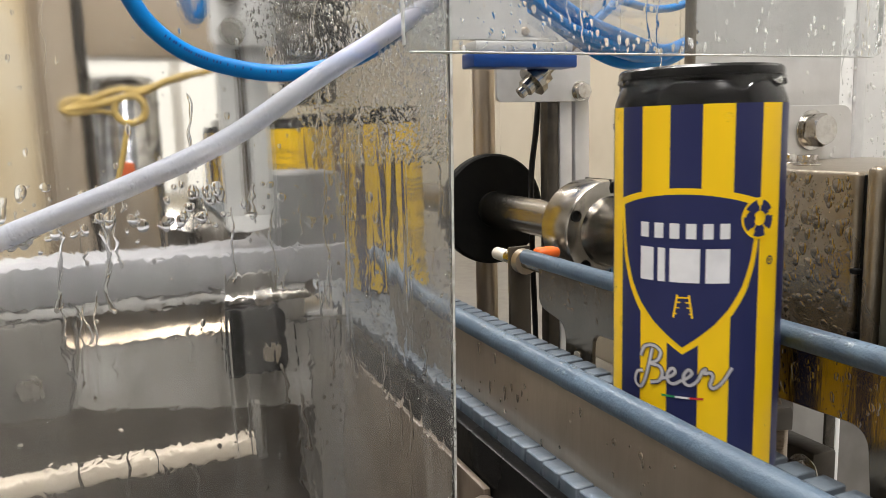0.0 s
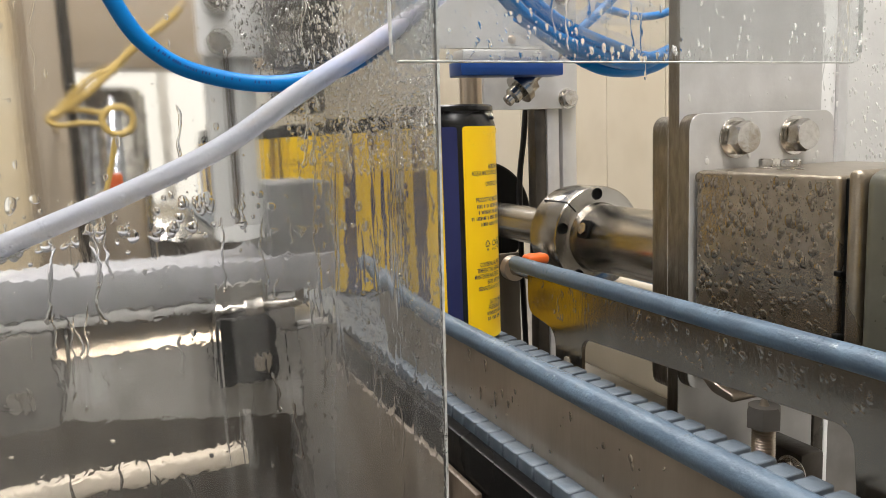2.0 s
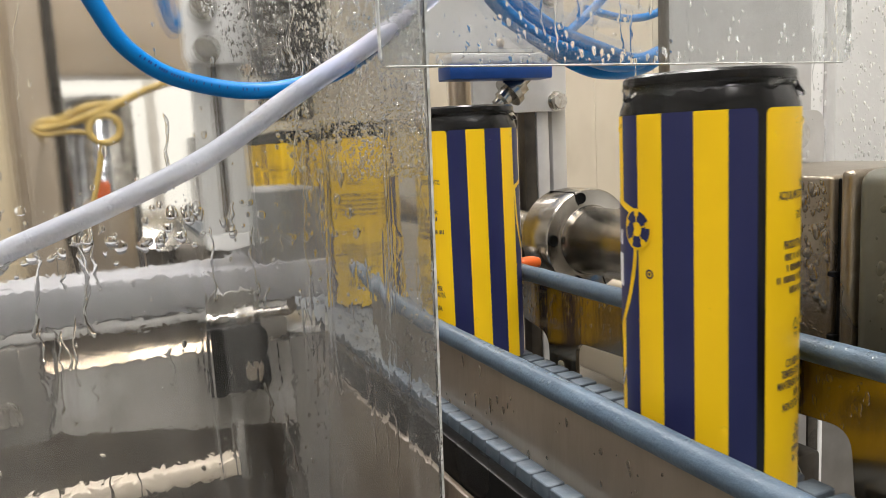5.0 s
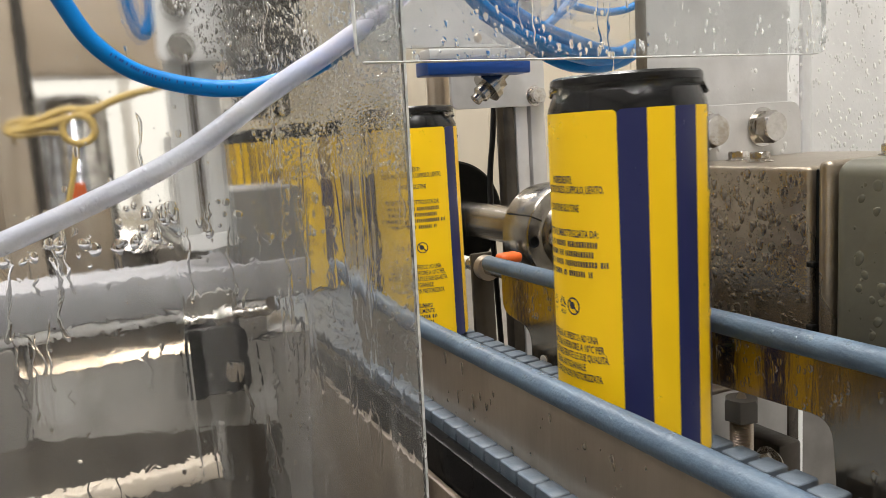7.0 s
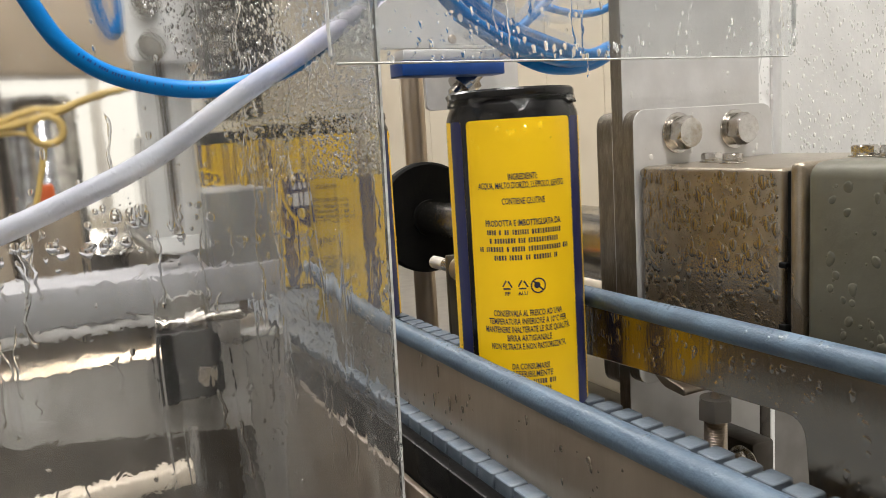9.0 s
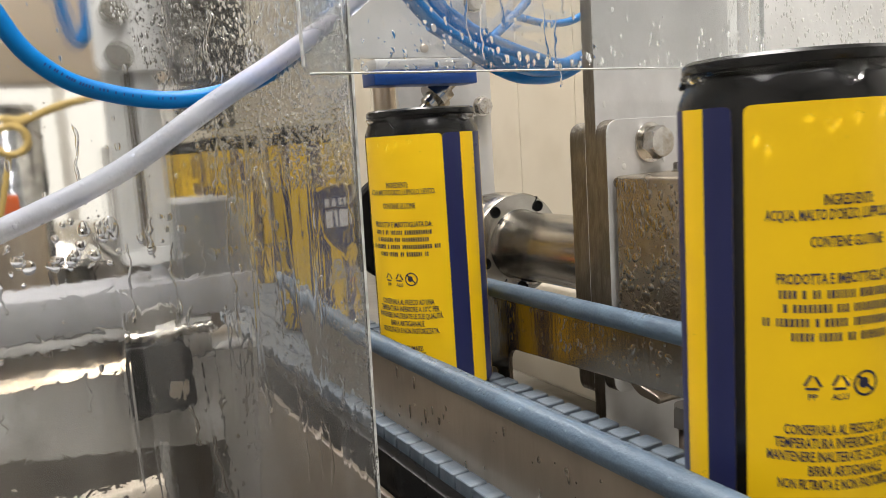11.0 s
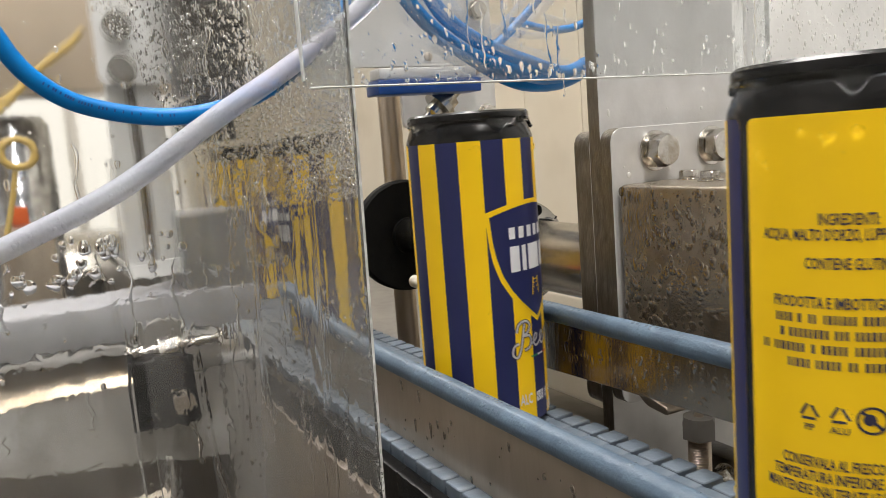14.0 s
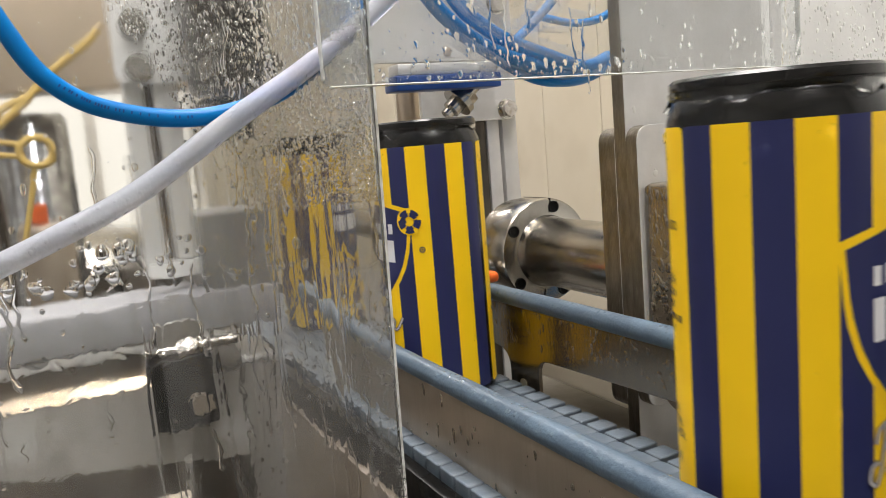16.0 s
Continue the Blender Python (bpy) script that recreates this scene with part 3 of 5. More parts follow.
# adjusting foot below the housing
foot = thing("adjusting_screw", "threaded steel adjusting screw with a hexagon nut", "screw")
part("arm", prism(rounded([(-0.300, 0.014), (-0.300, 0.020), (-0.280, 0.020), (-0.274, 0.0135), (-0.262, 0.0110), (-0.262, 0.0070), (-0.276, 0.0085), (-0.283, 0.014)], 0.003), "y", 0.250, 0.275, 0.0005), STEEL, foot, "bent steel arm")
part("nut", hexagon(0.0080, 0.010, (-0.255, 0.262, -0.0035), "z", 0.2), DIM, foot, "dull steel hexagon nut")
thread = bmesh.new()
prof = [(0.0, -0.060)]
for i in range(48):
    z = -0.060 + i * 0.00125
    prof += [(0.0045, z), (0.0053, z + 0.0006)]
prof.append((0.0, 0.012))
part("thread", lathe(prof, (-0.255, 0.262, 0), "z", 20), STEEL, foot, "steel screw thread")
block = thing("clamp_block", "small steel clamp block with a bolt below the housing", "clamp")
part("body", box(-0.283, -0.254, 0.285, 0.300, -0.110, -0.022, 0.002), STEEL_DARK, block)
bolt(block, (-0.2594, 0.2849, -0.0325), "y", -1, 0.007, 0.006)
stand = thing("machine_post", "square steel machine post with a white edge strip", "post")
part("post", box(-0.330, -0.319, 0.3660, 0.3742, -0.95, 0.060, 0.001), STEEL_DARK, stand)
part("plate", box(-0.330, -0.322, 0.3785, 0.432, -0.95, 0.060, 0.001), DIM, stand, "dim grey steel plate")
part("strip", box(-0.330, -0.319, 0.3745, 0.3780, -0.95, 0.060, 0.001), PVC_WHITE, stand, "white edge strip")

# white panel at the side of the machine
side = thing("side_panel", "white wet side panel of the machine with a grey frame", "panel")
part("panel", box(-0.420, -0.405, 0.4865, 1.15, 0.0505, 0.60, 0.001), PVC_WHITE, side)
part("panel", box(-0.420, -0.405, 0.4865, 1.15, -0.95, 0.050, 0.001), STEEL, side, "dull steel lower panel")
part("frame", box(-0.4200, -0.404, 0.4770, 0.4860, -0.95, 0.60, 0.001), STEEL_LIGHT, side, "grey edge frame")
part("edge", box(-0.424, -0.406, 0.4400, 0.4765, -0.95, 0.60, 0.001), PVC_WHITE, side, "white edge strip")

# ---- drive shaft: turns ----
SHAFT_Y, SHAFT_Z = 0.300, 0.061
shaft = thing("drive_shaft", "polished steel drive shaft with a drilled flange and a black disc", "drive shaft", at=(0, SHAFT_Y, SHAFT_Z))
part("collar", lathe([(0, -0.437), (0.0205, -0.437), (0.0225, -0.434), (0.0225, -0.3165), (0, -0.3165)], (0, 0, 0), "x", 64), STEEL_BRIGHT, shaft, "thick polished collar")
fl = part("flange", lathe([(0.0145, -0.480), (0.0300, -0.480), (0.0335, -0.4765), (0.0335, -0.4685), (0.0328, -0.468), (0.0328, -0.467), (0.0348, -0.4665), (0.0350, -0.4430), (0.0340, -0.4415), (0.0262, -0.4415), (0.0240, -0.4405), (0.0230, -0.4372), (0.0145, -0.4372)], (0, 0, 0), "x", 72), STEEL_BRIGHT, shaft, "polished steel flange")
# bolt holes are black discs on the face, their inner shade given as colour
for i in range(5):
    a = radians(66 + 72 * i)
    part("hole", lathe([(0, 0), (0.0026, 0), (0.0034, 0.0007), (0.0038, 0.0007), (0.0038, -0.001)], (-0.4413, -0.0297 * math.sin(a), 0.0297 * math.cos(a)), "x", 18), BLACK_MATT, fl, "black disc for the shade in a bolt hole")
part("split", box(-0.4725, -0.4412, -0.0004, 0.0004, -0.0352, -0.0240, 0.0001, 1), BLACK_MATT, fl, "thin dark split line")
part("split", box(-0.4725, -0.4412, -0.0004, 0.0004, 0.0240, 0.0352, 0.0001, 1), BLACK_MATT, fl, "thin dark split line")
# the collar is not cut: a black plate carries the window's shade
slot = part("window", prism(rounded([(-0.4330, -0.006), (-0.4200, -0.006), (-0.4200, 0.006), (-0.4330, 0.006)], 0.003), "z", -0.0232, -0.0215, 0.0003), BLACK_MATT, shaft, "black plate for the shade in the collar window")
slot.rotation_euler = (radians(24), 0, 0)
pin = part("pin", hexagon(0.0042, 0.002, (-0.4265, 0.0, -0.0252), "z", 0.4), BOLT, slot, "bright clamp screw")
part("rod", lathe([(0, -0.95), (0.0145, -0.95), (0.0145, -0.4785), (0, -0.4785)], (0, 0, 0), "x", 48), STEEL_BRIGHT, shaft, "polished thin shaft")
part("disc", lathe([(0, -0.634), (0.047, -0.634), (0.049, -0.632), (0.049, -0.624), (0.047, -0.622), (0.016, -0.622), (0.016, -0.618), (0, -0.618)], (0, 0, 0), "x", 64), BLACK_MATT, shaft, "matt black disc")

# ---- cans ----
CAN_Y = 0.186
CAN_R = 0.0286
CAN_H = 0.1415
LAB0, LAB1 = 0.0035, 0.1290


def bent(bm, r):
    """Rolls a flat drawing (degrees across, height) round the can."""
    for v in bm.verts:
        a, h, d = v.co.x, v.co.y, v.co.z
        v.co = ((r + d) * math.cos(radians(a)), (r + d) * math.sin(radians(a)), h)
    return bm


def strip(bm, a0, a1, h0, h1, index=0, step=3.0, ends=""):
    """A band round the can; ends names the sides (a, b) with rounded corners."""
    n = max(1, int(math.ceil((a1 - a0) / step)))
    across = [a0 + (a1 - a0) * i / n for i in range(n + 1)]
    if ends:
        across = sorted(set(across + [a0 + q for q in (0.4, 1, 2) if "a" in ends] + [a1 - q for q in (0.4, 1, 2) if "b" in ends]))
        n = len(across) - 1

    def cut(a):
        d = min(a - a0 if "a" in ends else 9, a1 - a if "b" in ends else 9) / 4.0
        return 0.002 * (1 - math.sqrt(max(0, 1 - (1 - d) ** 2))) if d < 1 else 0.0

    lo = [bm.verts.new((a, h0 + cut(a), 0)) for a in across]
    hi = [bm.verts.new((a, h1 - cut(a), 0)) for a in across]
    for i in range(n):
        f = bm.faces.new((lo[i], lo[i + 1], hi[i + 1], hi[i]))
        f.material_index = index


def between(bm, lower, upper, a0, a1, index=0, n=48):
    """A filled shape between two curves of height over degrees."""
    cols = []
    for i in range(n + 1):
        a = a0 + (a1 - a0) * i / n
        lo, hi = lower(a), upper(a)
        cols.append([bm.verts.new((a, lo + (hi - lo) * k / 4, 0)) for k in range(5)])
    for p, q in zip(cols, cols[1:]):
        for k in range(4):
            bm.faces.new((p[k], q[k], q[k + 1], p[k + 1])).material_index = index


def crest_low(a):
    """The lower edge of the crest at a degrees from its middle."""
    steps = [(0, 0.0500), (10, 0.0538), (20, 0.0582), (30, 0.0640), (38, 0.0710), (43, 0.0790), (46, 0.0880), (47, 0.0960)]
    a = min(abs(a), 47)
    for (p, h), (q, k) in zip(steps, steps[1:]):
        if a <= q:
            return h + (k - h) * (a - p) / (q - p)
    return steps[-1][1]


def crest_high(a):
    return 0.1006 - 0.0043 * (min(abs(a), 47) / 47) ** 2


def ring(bm, a, h, r0, r1, index=0, seg=24, k=2004.0, a0=0.0, a1=360.0):
    """A flat ring; k is degrees of the can's round per metre."""
    vs = []
    for i in range(seg + 1):
        t = radians(a0 + (a1 - a0) * i / seg)
        vs.append((bm.verts.new((a + k * r0 * math.cos(t), h + r0 * math.sin(t), 0)), bm.verts.new((a + k * r1 * math.cos(t), h + r1 * math.sin(t), 0))))
    for p, q in zip(vs, vs[1:]):
        bm.faces.new((p[0], p[1], q[1], q[0])).material_index = index


def stroke(bm, pts, w, index=0, k=2003.0):
    """A drawn line of that width through points (degrees, height)."""
    P = [Vector((p[0] / k, p[1], 0)) for p in pts]
    vs = []
    for i, p in enumerate(P):
        t = (P[min(i + 1, len(P) - 1)] - P[max(i - 1, 0)]).normalized()
        nn = Vector((-t.y, t.x, 0)) * (w / 2)
        vs.append((bm.verts.new(((p.x + nn.x) * k, p.y + nn.y, 0)), bm.verts.new(((p.x - nn.x) * k, p.y - nn.y, 0))))
    for p, q in zip(vs, vs[1:]):
        bm.faces.new((p[0], p[1], q[1], q[0])).material_index = index


def words(bm, text, a, h, size, width=None, shear=0.0, index=0, k=2003.0):
    """Letters centred at a degrees and h metres; width in degrees fits the line."""
    cu = bpy.data.curves.new("letters", "FONT")
    cu.body, cu.size, cu.align_x, cu.align_y, cu.shear, cu.resolution_u = text, size, "CENTER", "CENTER", shear, 2
    cu.offset = size * 0.018 if size < 0.01 else 0.0
    ob = new("letters", cu)
    me = bpy.data.meshes.new_from_object(ob.evaluated_get(bpy.context.evaluated_depsgraph_get()))
    bpy.data.objects.remove(ob)
    xs = [v.co.x for v in me.vertices]
    fx = 1.0 if width is None or not xs else (width / k) / max(1e-6, max(xs) - min(xs))
    own = bmesh.new()
    own.from_mesh(me)
    bpy.data.meshes.remove(me)
    bmesh.ops.triangulate(own, faces=own.faces)
    base = {}
    for v in own.verts:
        base[v] = bm.verts.new((a + v.co.x * fx * k, h + v.co.y, 0))
    for f in own.faces:
        try:
            bm.faces.new([base[v] for v in f.verts]).material_index = index
        except ValueError:
            pass
    own.free()


def dotted(bm, a, h, width, height, seed, index=0):
    """Unreadable writing as a row of plain bars."""
    rng = random.Random(seed)
    x, end = a - width / 2, a + width / 2
    while x < end - 1:
        w = min(rng.uniform(0.9, 1.7), end - x)
        if rng.random() > 0.12:
            strip(bm, x, x + w, h - height / 2, h + height / 2, index)
        x += w + 0.85


# the word "Beer" in one running hand, as (degrees, millimetres)
BEER_SCRIPT = [
    [(-20, 13.0), (-22, 8), (-25, 2), (-29, -1.5), (-33.5, 0), (-32, 3.5), (-27, 4.5)],
    [(-29, 9.5), (-26, 13.0), (-19, 14), (-14, 12.2), (-16, 9.2), (-21, 7.6), (-15, 7.2), (-12.5, 5), (-15, 2), (-21, 1)],
    [(-13.5, 3), (-7, 4.3), (-4, 6.0), (-6, 7.2), (-9, 5.2), (-8.5, 2.6), (-5, 1.8), (0, 3.2), (4, 4.4), (6.5, 6.0), (4.5, 7.2), (1.5, 5.2), (2, 2.6), (5.5, 1.8),
     (10, 3.6), (13, 6.8), (15, 7.6), (14.5, 6.2), (18, 6.4), (19.5, 5.0), (18, 2.2), (20.5, 1.2), (26, 3.4), (32, 8.0)],
]


def wet_rim():
    """A bead of water under the rolled rim that sags into a few drips."""
    rng = random.Random(19)
    sags = [(rng.uniform(0, 360), rng.uniform(5, 15), rng.uniform(0.0010, 0.0046)) for _ in range(14)]
    bm = bmesh.new()
    rows = []
    for i in range(120):
        a = 3.0 * i
        low = 0.1368 - max([0.0002] + [s * math.exp(-(((a - c + 180) % 360 - 180) / w) ** 2 * 2) for c, w, s in sags])
        neck = 0.0272 - (low - 0.1338) * 0.42
        thick = 0.0005 + 0.36 * (0.1368 - low)
        rows.append([bm.verts.new((r * math.cos(radians(a)), r * math.sin(radians(a)), z)) for r, z in
                     ((0.0266, 0.1386), (0.02765, 0.1380), (0.02765, 0.1370), (neck + thick, low + 0.0007), (neck + thick * 0.5, low), (neck - 0.0005, low + 0.0004))])
    for i in range(120):
        p, q = rows[i], rows[(i + 1) % 120]
        for k in range(6):
            bm.faces.new((p[k], q[k], q[(k + 1) % 6], p[(k + 1) % 6]))
    bmesh.ops.recalc_face_normals(bm, faces=bm.faces)
    return bm


def beer_can():
    can = thing("drinks_can", "slim black can with a yellow and navy striped label", "can", "cans on the conveyor")
    prof = [(0, 0.004), (0.020, 0.0035), (0.0225, 0.0), (0.0240, 0.0), (0.0258, 0.0012), (0.0275, 0.0030), (CAN_R, 0.0060), (CAN_R, 0.1285), (0.0284, 0.1305), (0.0272, 0.1338), (0.0262, 0.1362), (0.0257, 0.1372), (0.0257, 0.1385)]
    part("body", lathe(prof, (0, 0, 0), "z", 72), CAN_BLACK, can, "glossy black lacquered can")
    rim = [(0.0257, 0.1372), (0.0270, 0.1376), (0.0274, 0.1390), (0.0272, 0.1406), (0.0262, 0.1415), (0.0250, 0.1412), (0.0244, 0.1395), (0.0238, 0.1365), (0.0225, 0.1362), (0.0215, 0.1378), (0, 0.1380)]
    lid = part("lid", lathe(rim, (0, 0, 0), "z", 72), CAN_BLACK, can, "black lid with a rolled rim")
    part("wet_rim", wet_rim(), WATER, lid, "water clinging under the rim").visible_shadow = False
    tab = prism(rounded([(-0.004, -0.008), (0.004, -0.008), (0.005, 0.010), (-0.005, 0.010)], 0.003), "z", 0.1384, 0.1394, 0.0002)
    part("tab", tab, CAN_BLACK, lid)
    # label film: stripes of 20 degrees either side of the crest, then the yellow text panel
    bm = bmesh.new()
    strip(bm, -130, 128, LAB0, LAB1, ends="ab")
    label = part("label", bent(bm, CAN_R + 0.00010), YELLOW, can, "yellow paper label with navy stripes")
    for a0, a1 in ((-130, -110), (-90, -70), (-50, -30), (-10, 10), (30, 50), (70, 90), (110, 128)):
        bm = bmesh.new()
        strip(bm, a0, a1, LAB0, LAB1, ends="a" if a0 == -130 else "b" if a1 == 128 else "")
        part("stripe", bent(bm, CAN_R + 0.00015), NAVY, label, "navy stripe")
    bm = bmesh.new()
    strip(bm, 134, 230, LAB0, LAB1, ends="ab")
    panel = part("text_panel", bent(bm, CAN_R + 0.00010), YELLOW, can, "plain yellow text panel")
    # crest
    bm = bmesh.new()
    between(bm, lambda a: crest_low(a * 47 / 50.2) - 0.0024, lambda a: crest_high(a * 47 / 50.2) + 0.0020, -50.2, 50.2)
    part("crest_border", bent(bm, CAN_R + 0.00020), YELLOW, label, "yellow crest border")
    bm = bmesh.new()
    between(bm, crest_low, crest_high, -47, 47)
    part("crest", bent(bm, CAN_R + 0.00028), NAVY, label, "navy crest")
    bars = [(-30 + i * 10.4, 6.2, 0.0862, 0.0912) for i in range(6)] + [(a, w, 0.0718, 0.0830) for a, w in ((-30, 10), (-17, 5), (-9, 19), (13.5, 15))]
    for a, w, h0, h1 in bars:
        bm = bmesh.new()
        strip(bm, a, a + w, h0, h1)
        part("title_bar", bent(bm, CAN_R + 0.00036), WHITE_INK, label, "plain white bar")
    bm = bmesh.new()
    stroke(bm, [(-6.0, 0.0600), (-3.6, 0.0678)], 0.0006)
    stroke(bm, [(6.0, 0.0600), (3.6, 0.0678)], 0.0006)
    for h, w in ((0.0614, 5.8), (0.0634, 5.0), (0.0652, 4.6), (0.0668, 4.0)):
        stroke(bm, [(-w, h), (w, h)], 0.0005)
    part("ladder_mark", bent(bm, CAN_R + 0.00036), YELLOW, label, "small yellow ladder mark")
    # ball
    bm = bmesh.new()
    ring(bm, 49, 0.0924, 0.0, 0.0068, 0)
    part("ball_mark", bent(bm, CAN_R + 0.00042), YELLOW, label, "small yellow ball mark")
    for i in range(5):
        t = 90 + 72 * i
        bm = bmesh.new()
        ring(bm, 49, 0.0924, 0.0024, 0.0043, 0, 8, a0=t + 5, a1=t + 67)
        ring(bm, 49, 0.0924, 0.0043, 0.0060, 0, 8, a0=t + 12, a1=t + 60)
        part("ball_patch", bent(bm, CAN_R + 0.00048), NAVY, label, "navy patch of the ball mark")
    bm = bmesh.new()
    ring(bm, 60, 0.0782, 0.0010, 0.0015)
    ring(bm, 60, 0.0782, 0.0, 0.0005)
    part("round_mark", bent(bm, CAN_R + 0.00030), NAVY, label)
    bm = bmesh.new()
    for line in BEER_SCRIPT:
        stroke(bm, [(p.x, p.y) for p in smooth_line([(a, 0.0355 + h / 1000, 0) for a, h in line], 6)], 0.0017)
    part("lettering_edge", bent(bm, CAN_R + 0.00042), INK, label, "dark edge of the script")
    bm = bmesh.new()
    for line in BEER_SCRIPT:
        stroke(bm, [(p.x, p.y) for p in smooth_line([(a, 0.0355 + h / 1000, 0) for a, h in line], 6)], 0.0010)
    part("lettering", bent(bm, CAN_R + 0.00048), SILVER_INK, label, "silver script lettering")
    bm = bmesh.new()
    strip(bm, -13, -4, 0.0325, 0.0332, 0)
    strip(bm, -4, 5, 0.0325, 0.0332, 1)
    strip(bm, 5, 14, 0.0325, 0.0332, 2)
    part("tricolour_line", bent(bm, CAN_R + 0.00040), [GREEN_INK, WHITE_INK, RED_INK], label, "thin green white and red line")
    bm = bmesh.new()
    words(bm, "ALC", -22, 0.0140, 0.0066, 14)
    words(bm, "VOL.", 22, 0.0140, 0.0066, 18)
    dotted(bm, 0, 0.0140, 18, 0.0045, 5)
    dotted(bm, 20, 0.0070, 22, 0.0045, 6)
    part("lettering", bent(bm, CAN_R + 0.00036), WHITE_INK, label, "small white lettering")
    # text panel, centred at 181 degrees
    bm = bmesh.new()
    c = 182
    for text, h, w in (("INGREDIENTI:", 0.1055, 24), ("ACQUA, MALTO D'ORZO, LUPPOLO, LIEVITO.", 0.1020, 76), ("CONTIENE GLUTINE", 0.0955, 36),
                       ("PRODOTTA E IMBOTTIGLIATA DA:", 0.0865, 66)):
        words(bm, text, c, h, 0.0037, w)
    for h, w, s in ((0.0828, 64, 1), (0.0793, 60, 2), (0.0758, 79, 3), (0.0722, 57, 4)):
        dotted(bm, c, h, w, 0.0021, s)
    for text, h, w in (("CONSERVALA AL FRESCO AD UNA", 0.0485, 60), ("TEMPERATURA INFERIORE A 10\u00b0C PER", 0.0450, 69), ("MANTENERE INALTERATE LE SUE QUALIT\u00c0.", 0.0415, 76),
                       ("BIRRA ARTIGIANALE", 0.0378, 38), ("NON FILTRATA E NON PASTORIZZATA.", 0.0342, 66),
                       ("DA CONSUMARSI", 0.0255, 32), ("PREFERIBILMENTE", 0.0222, 37)):
        words(bm, text, c, h, 0.0037, w)
    dotted(bm, c, 0.0189, 42, 0.0021, 8)
    dotted(bm, c, 0.0156, 40, 0.0021, 9)
    # recycling marks
    for a in (c - 17, c - 4):
        for i in range(3):
            t0, t1 = radians(90 + 120 * i), radians(90 + 120 * (i + 1))
            stroke(bm, [(a + 2003 * 0.0027 * math.cos(t0) * 0.86 + 2003 * 0.0027 * math.cos(t1) * 0.14, 0.0605 + 0.0027 * (math.sin(t0) * 0.86 + math.sin(t1) * 0.14)),
                        (a + 2003 * 0.0027 * math.cos(t0) * 0.2 + 2003 * 0.0027 * math.cos(t1) * 0.8, 0.0605 + 0.0027 * (math.sin(t0) * 0.2 + math.sin(t1) * 0.8))], 0.00065)
    words(bm, "PP", c - 17, 0.0570, 0.0022)
    words(bm, "ALU", c - 4, 0.0570, 0.0022)
    ring(bm, c + 9, 0.0600, 0.0027, 0.0033)
    stroke(bm, [(c + 9 - 4, 0.0620), (c + 9 + 4, 0.0580)], 0.0007)
    ring(bm, c + 8, 0.0602, 0.0, 0.0014, 0, 10)
    part("small_print", bent(bm, CAN_R + 0.00022), INK, panel, "dark small print")
    rng = random.Random(77)
    bm = bmesh.new()
    for _ in range(46):
        a, z, r = rng.uniform(0, 2 * math.pi), rng.uniform(0.02, 0.127), 0.0003 + 0.0013 * rng.random() ** 3
        if rng.random() < 0.4:
            z = rng.uniform(0.118, 0.1275)
        own = bmesh.new()
        bmesh.ops.create_icosphere(own, subdivisions=1, radius=1)
        own.transform(Matrix.Rotation(a, 4, "Z") @ Matrix.Translation((CAN_R + 0.0002, 0, z)) @ Matrix.Diagonal((r * 0.45, r, r * rng.uniform(1.0, 1.4), 1)))
        joined(bm, own)
    wet = part("water_film", bm, WATER, can, "clear water drops")
    wet["kind"] = "stuff"
    wet.visible_shadow = False
    return can


# each can's way along the belt (seconds, x) and the turn of its crest
CANS = [
    ([(0, -0.2205), (0.5, -0.181), (1, -0.1415), (16, 1.0585)], -47.5),
    ([(0, -0.578), (2, -0.431), (3, -0.357), (4, -0.2812), (16, 0.6668)], -140.5),
    ([(0, -0.759), (6.5, -0.2755), (7.5, -0.1977), (8, -0.1625), (8.5, -0.1242), (16, 0.463)], 85.3),
    ([(0, -0.9525), (7, -0.4415), (8, -0.371), (9, -0.297), (11.3, -0.122), (16, 0.2446)], 152.5),
    ([(0, -1.165), (11.5, -0.3195), (12.5, -0.2435), (13.5, -0.1670), (14, -0.1293), (14.5, -0.0906), (16, 0.025)], 121.5),
    ([(0, -1.330), (12.5, -0.4235), (13.5, -0.351), (14.5, -0.2765), (15.5, -0.2040), (16, -0.1637)], 28.5),
    ([(0, -1.542), (15, -0.453), (16, -0.3815)], -96.5),
    ([(0, -1.740), (16, -0.575)], 40.0),
]
model = beer_can()
cans = [model] + [copy_thing(model, Matrix.Identity(4)) for _ in CANS[1:]]
for k in (2, 3, 4):
    tagged(cans[k], "slim black can with its yellow text panel turned outward")
for k in (0, 5):
    tagged(cans[k], "slim black can with its navy crest turned outward")

# ---- nozzle, hoses and posts behind the opening ----
post = thing("nozzle_post", "slotted steel post that carries a spray nozzle plate", "post")
part("post", box(-0.575, -0.562, 0.3206, 0.3312, -0.95, 0.40, 0.001), STEEL_DARK, post, "dark steel upright")
part("post", box(-0.575, -0.561, 0.3318, 0.3432, -0.95, 0.40, 0.001), STEEL_LIGHT, post, "pale steel upright")
part("post", box(-0.575, -0.561, 0.3462, 0.3600, -0.95, 0.40, 0.001), STEEL_LIGHT, post, "pale steel upright")
part("post", box(-0.579, -0.5755, 0.3318, 0.3600, -0.95, 0.40, 0.001), STEEL_DARK, post, "dark steel back strip")
part("mount_plate", prism(rounded([(0.272, 0.152), (0.3575, 0.152), (0.3575, 0.30), (0.272, 0.30)], 0.006), "x", -0.5595, -0.5555, 0.0004), STEEL_LIGHT, post, "satin steel nozzle plate")
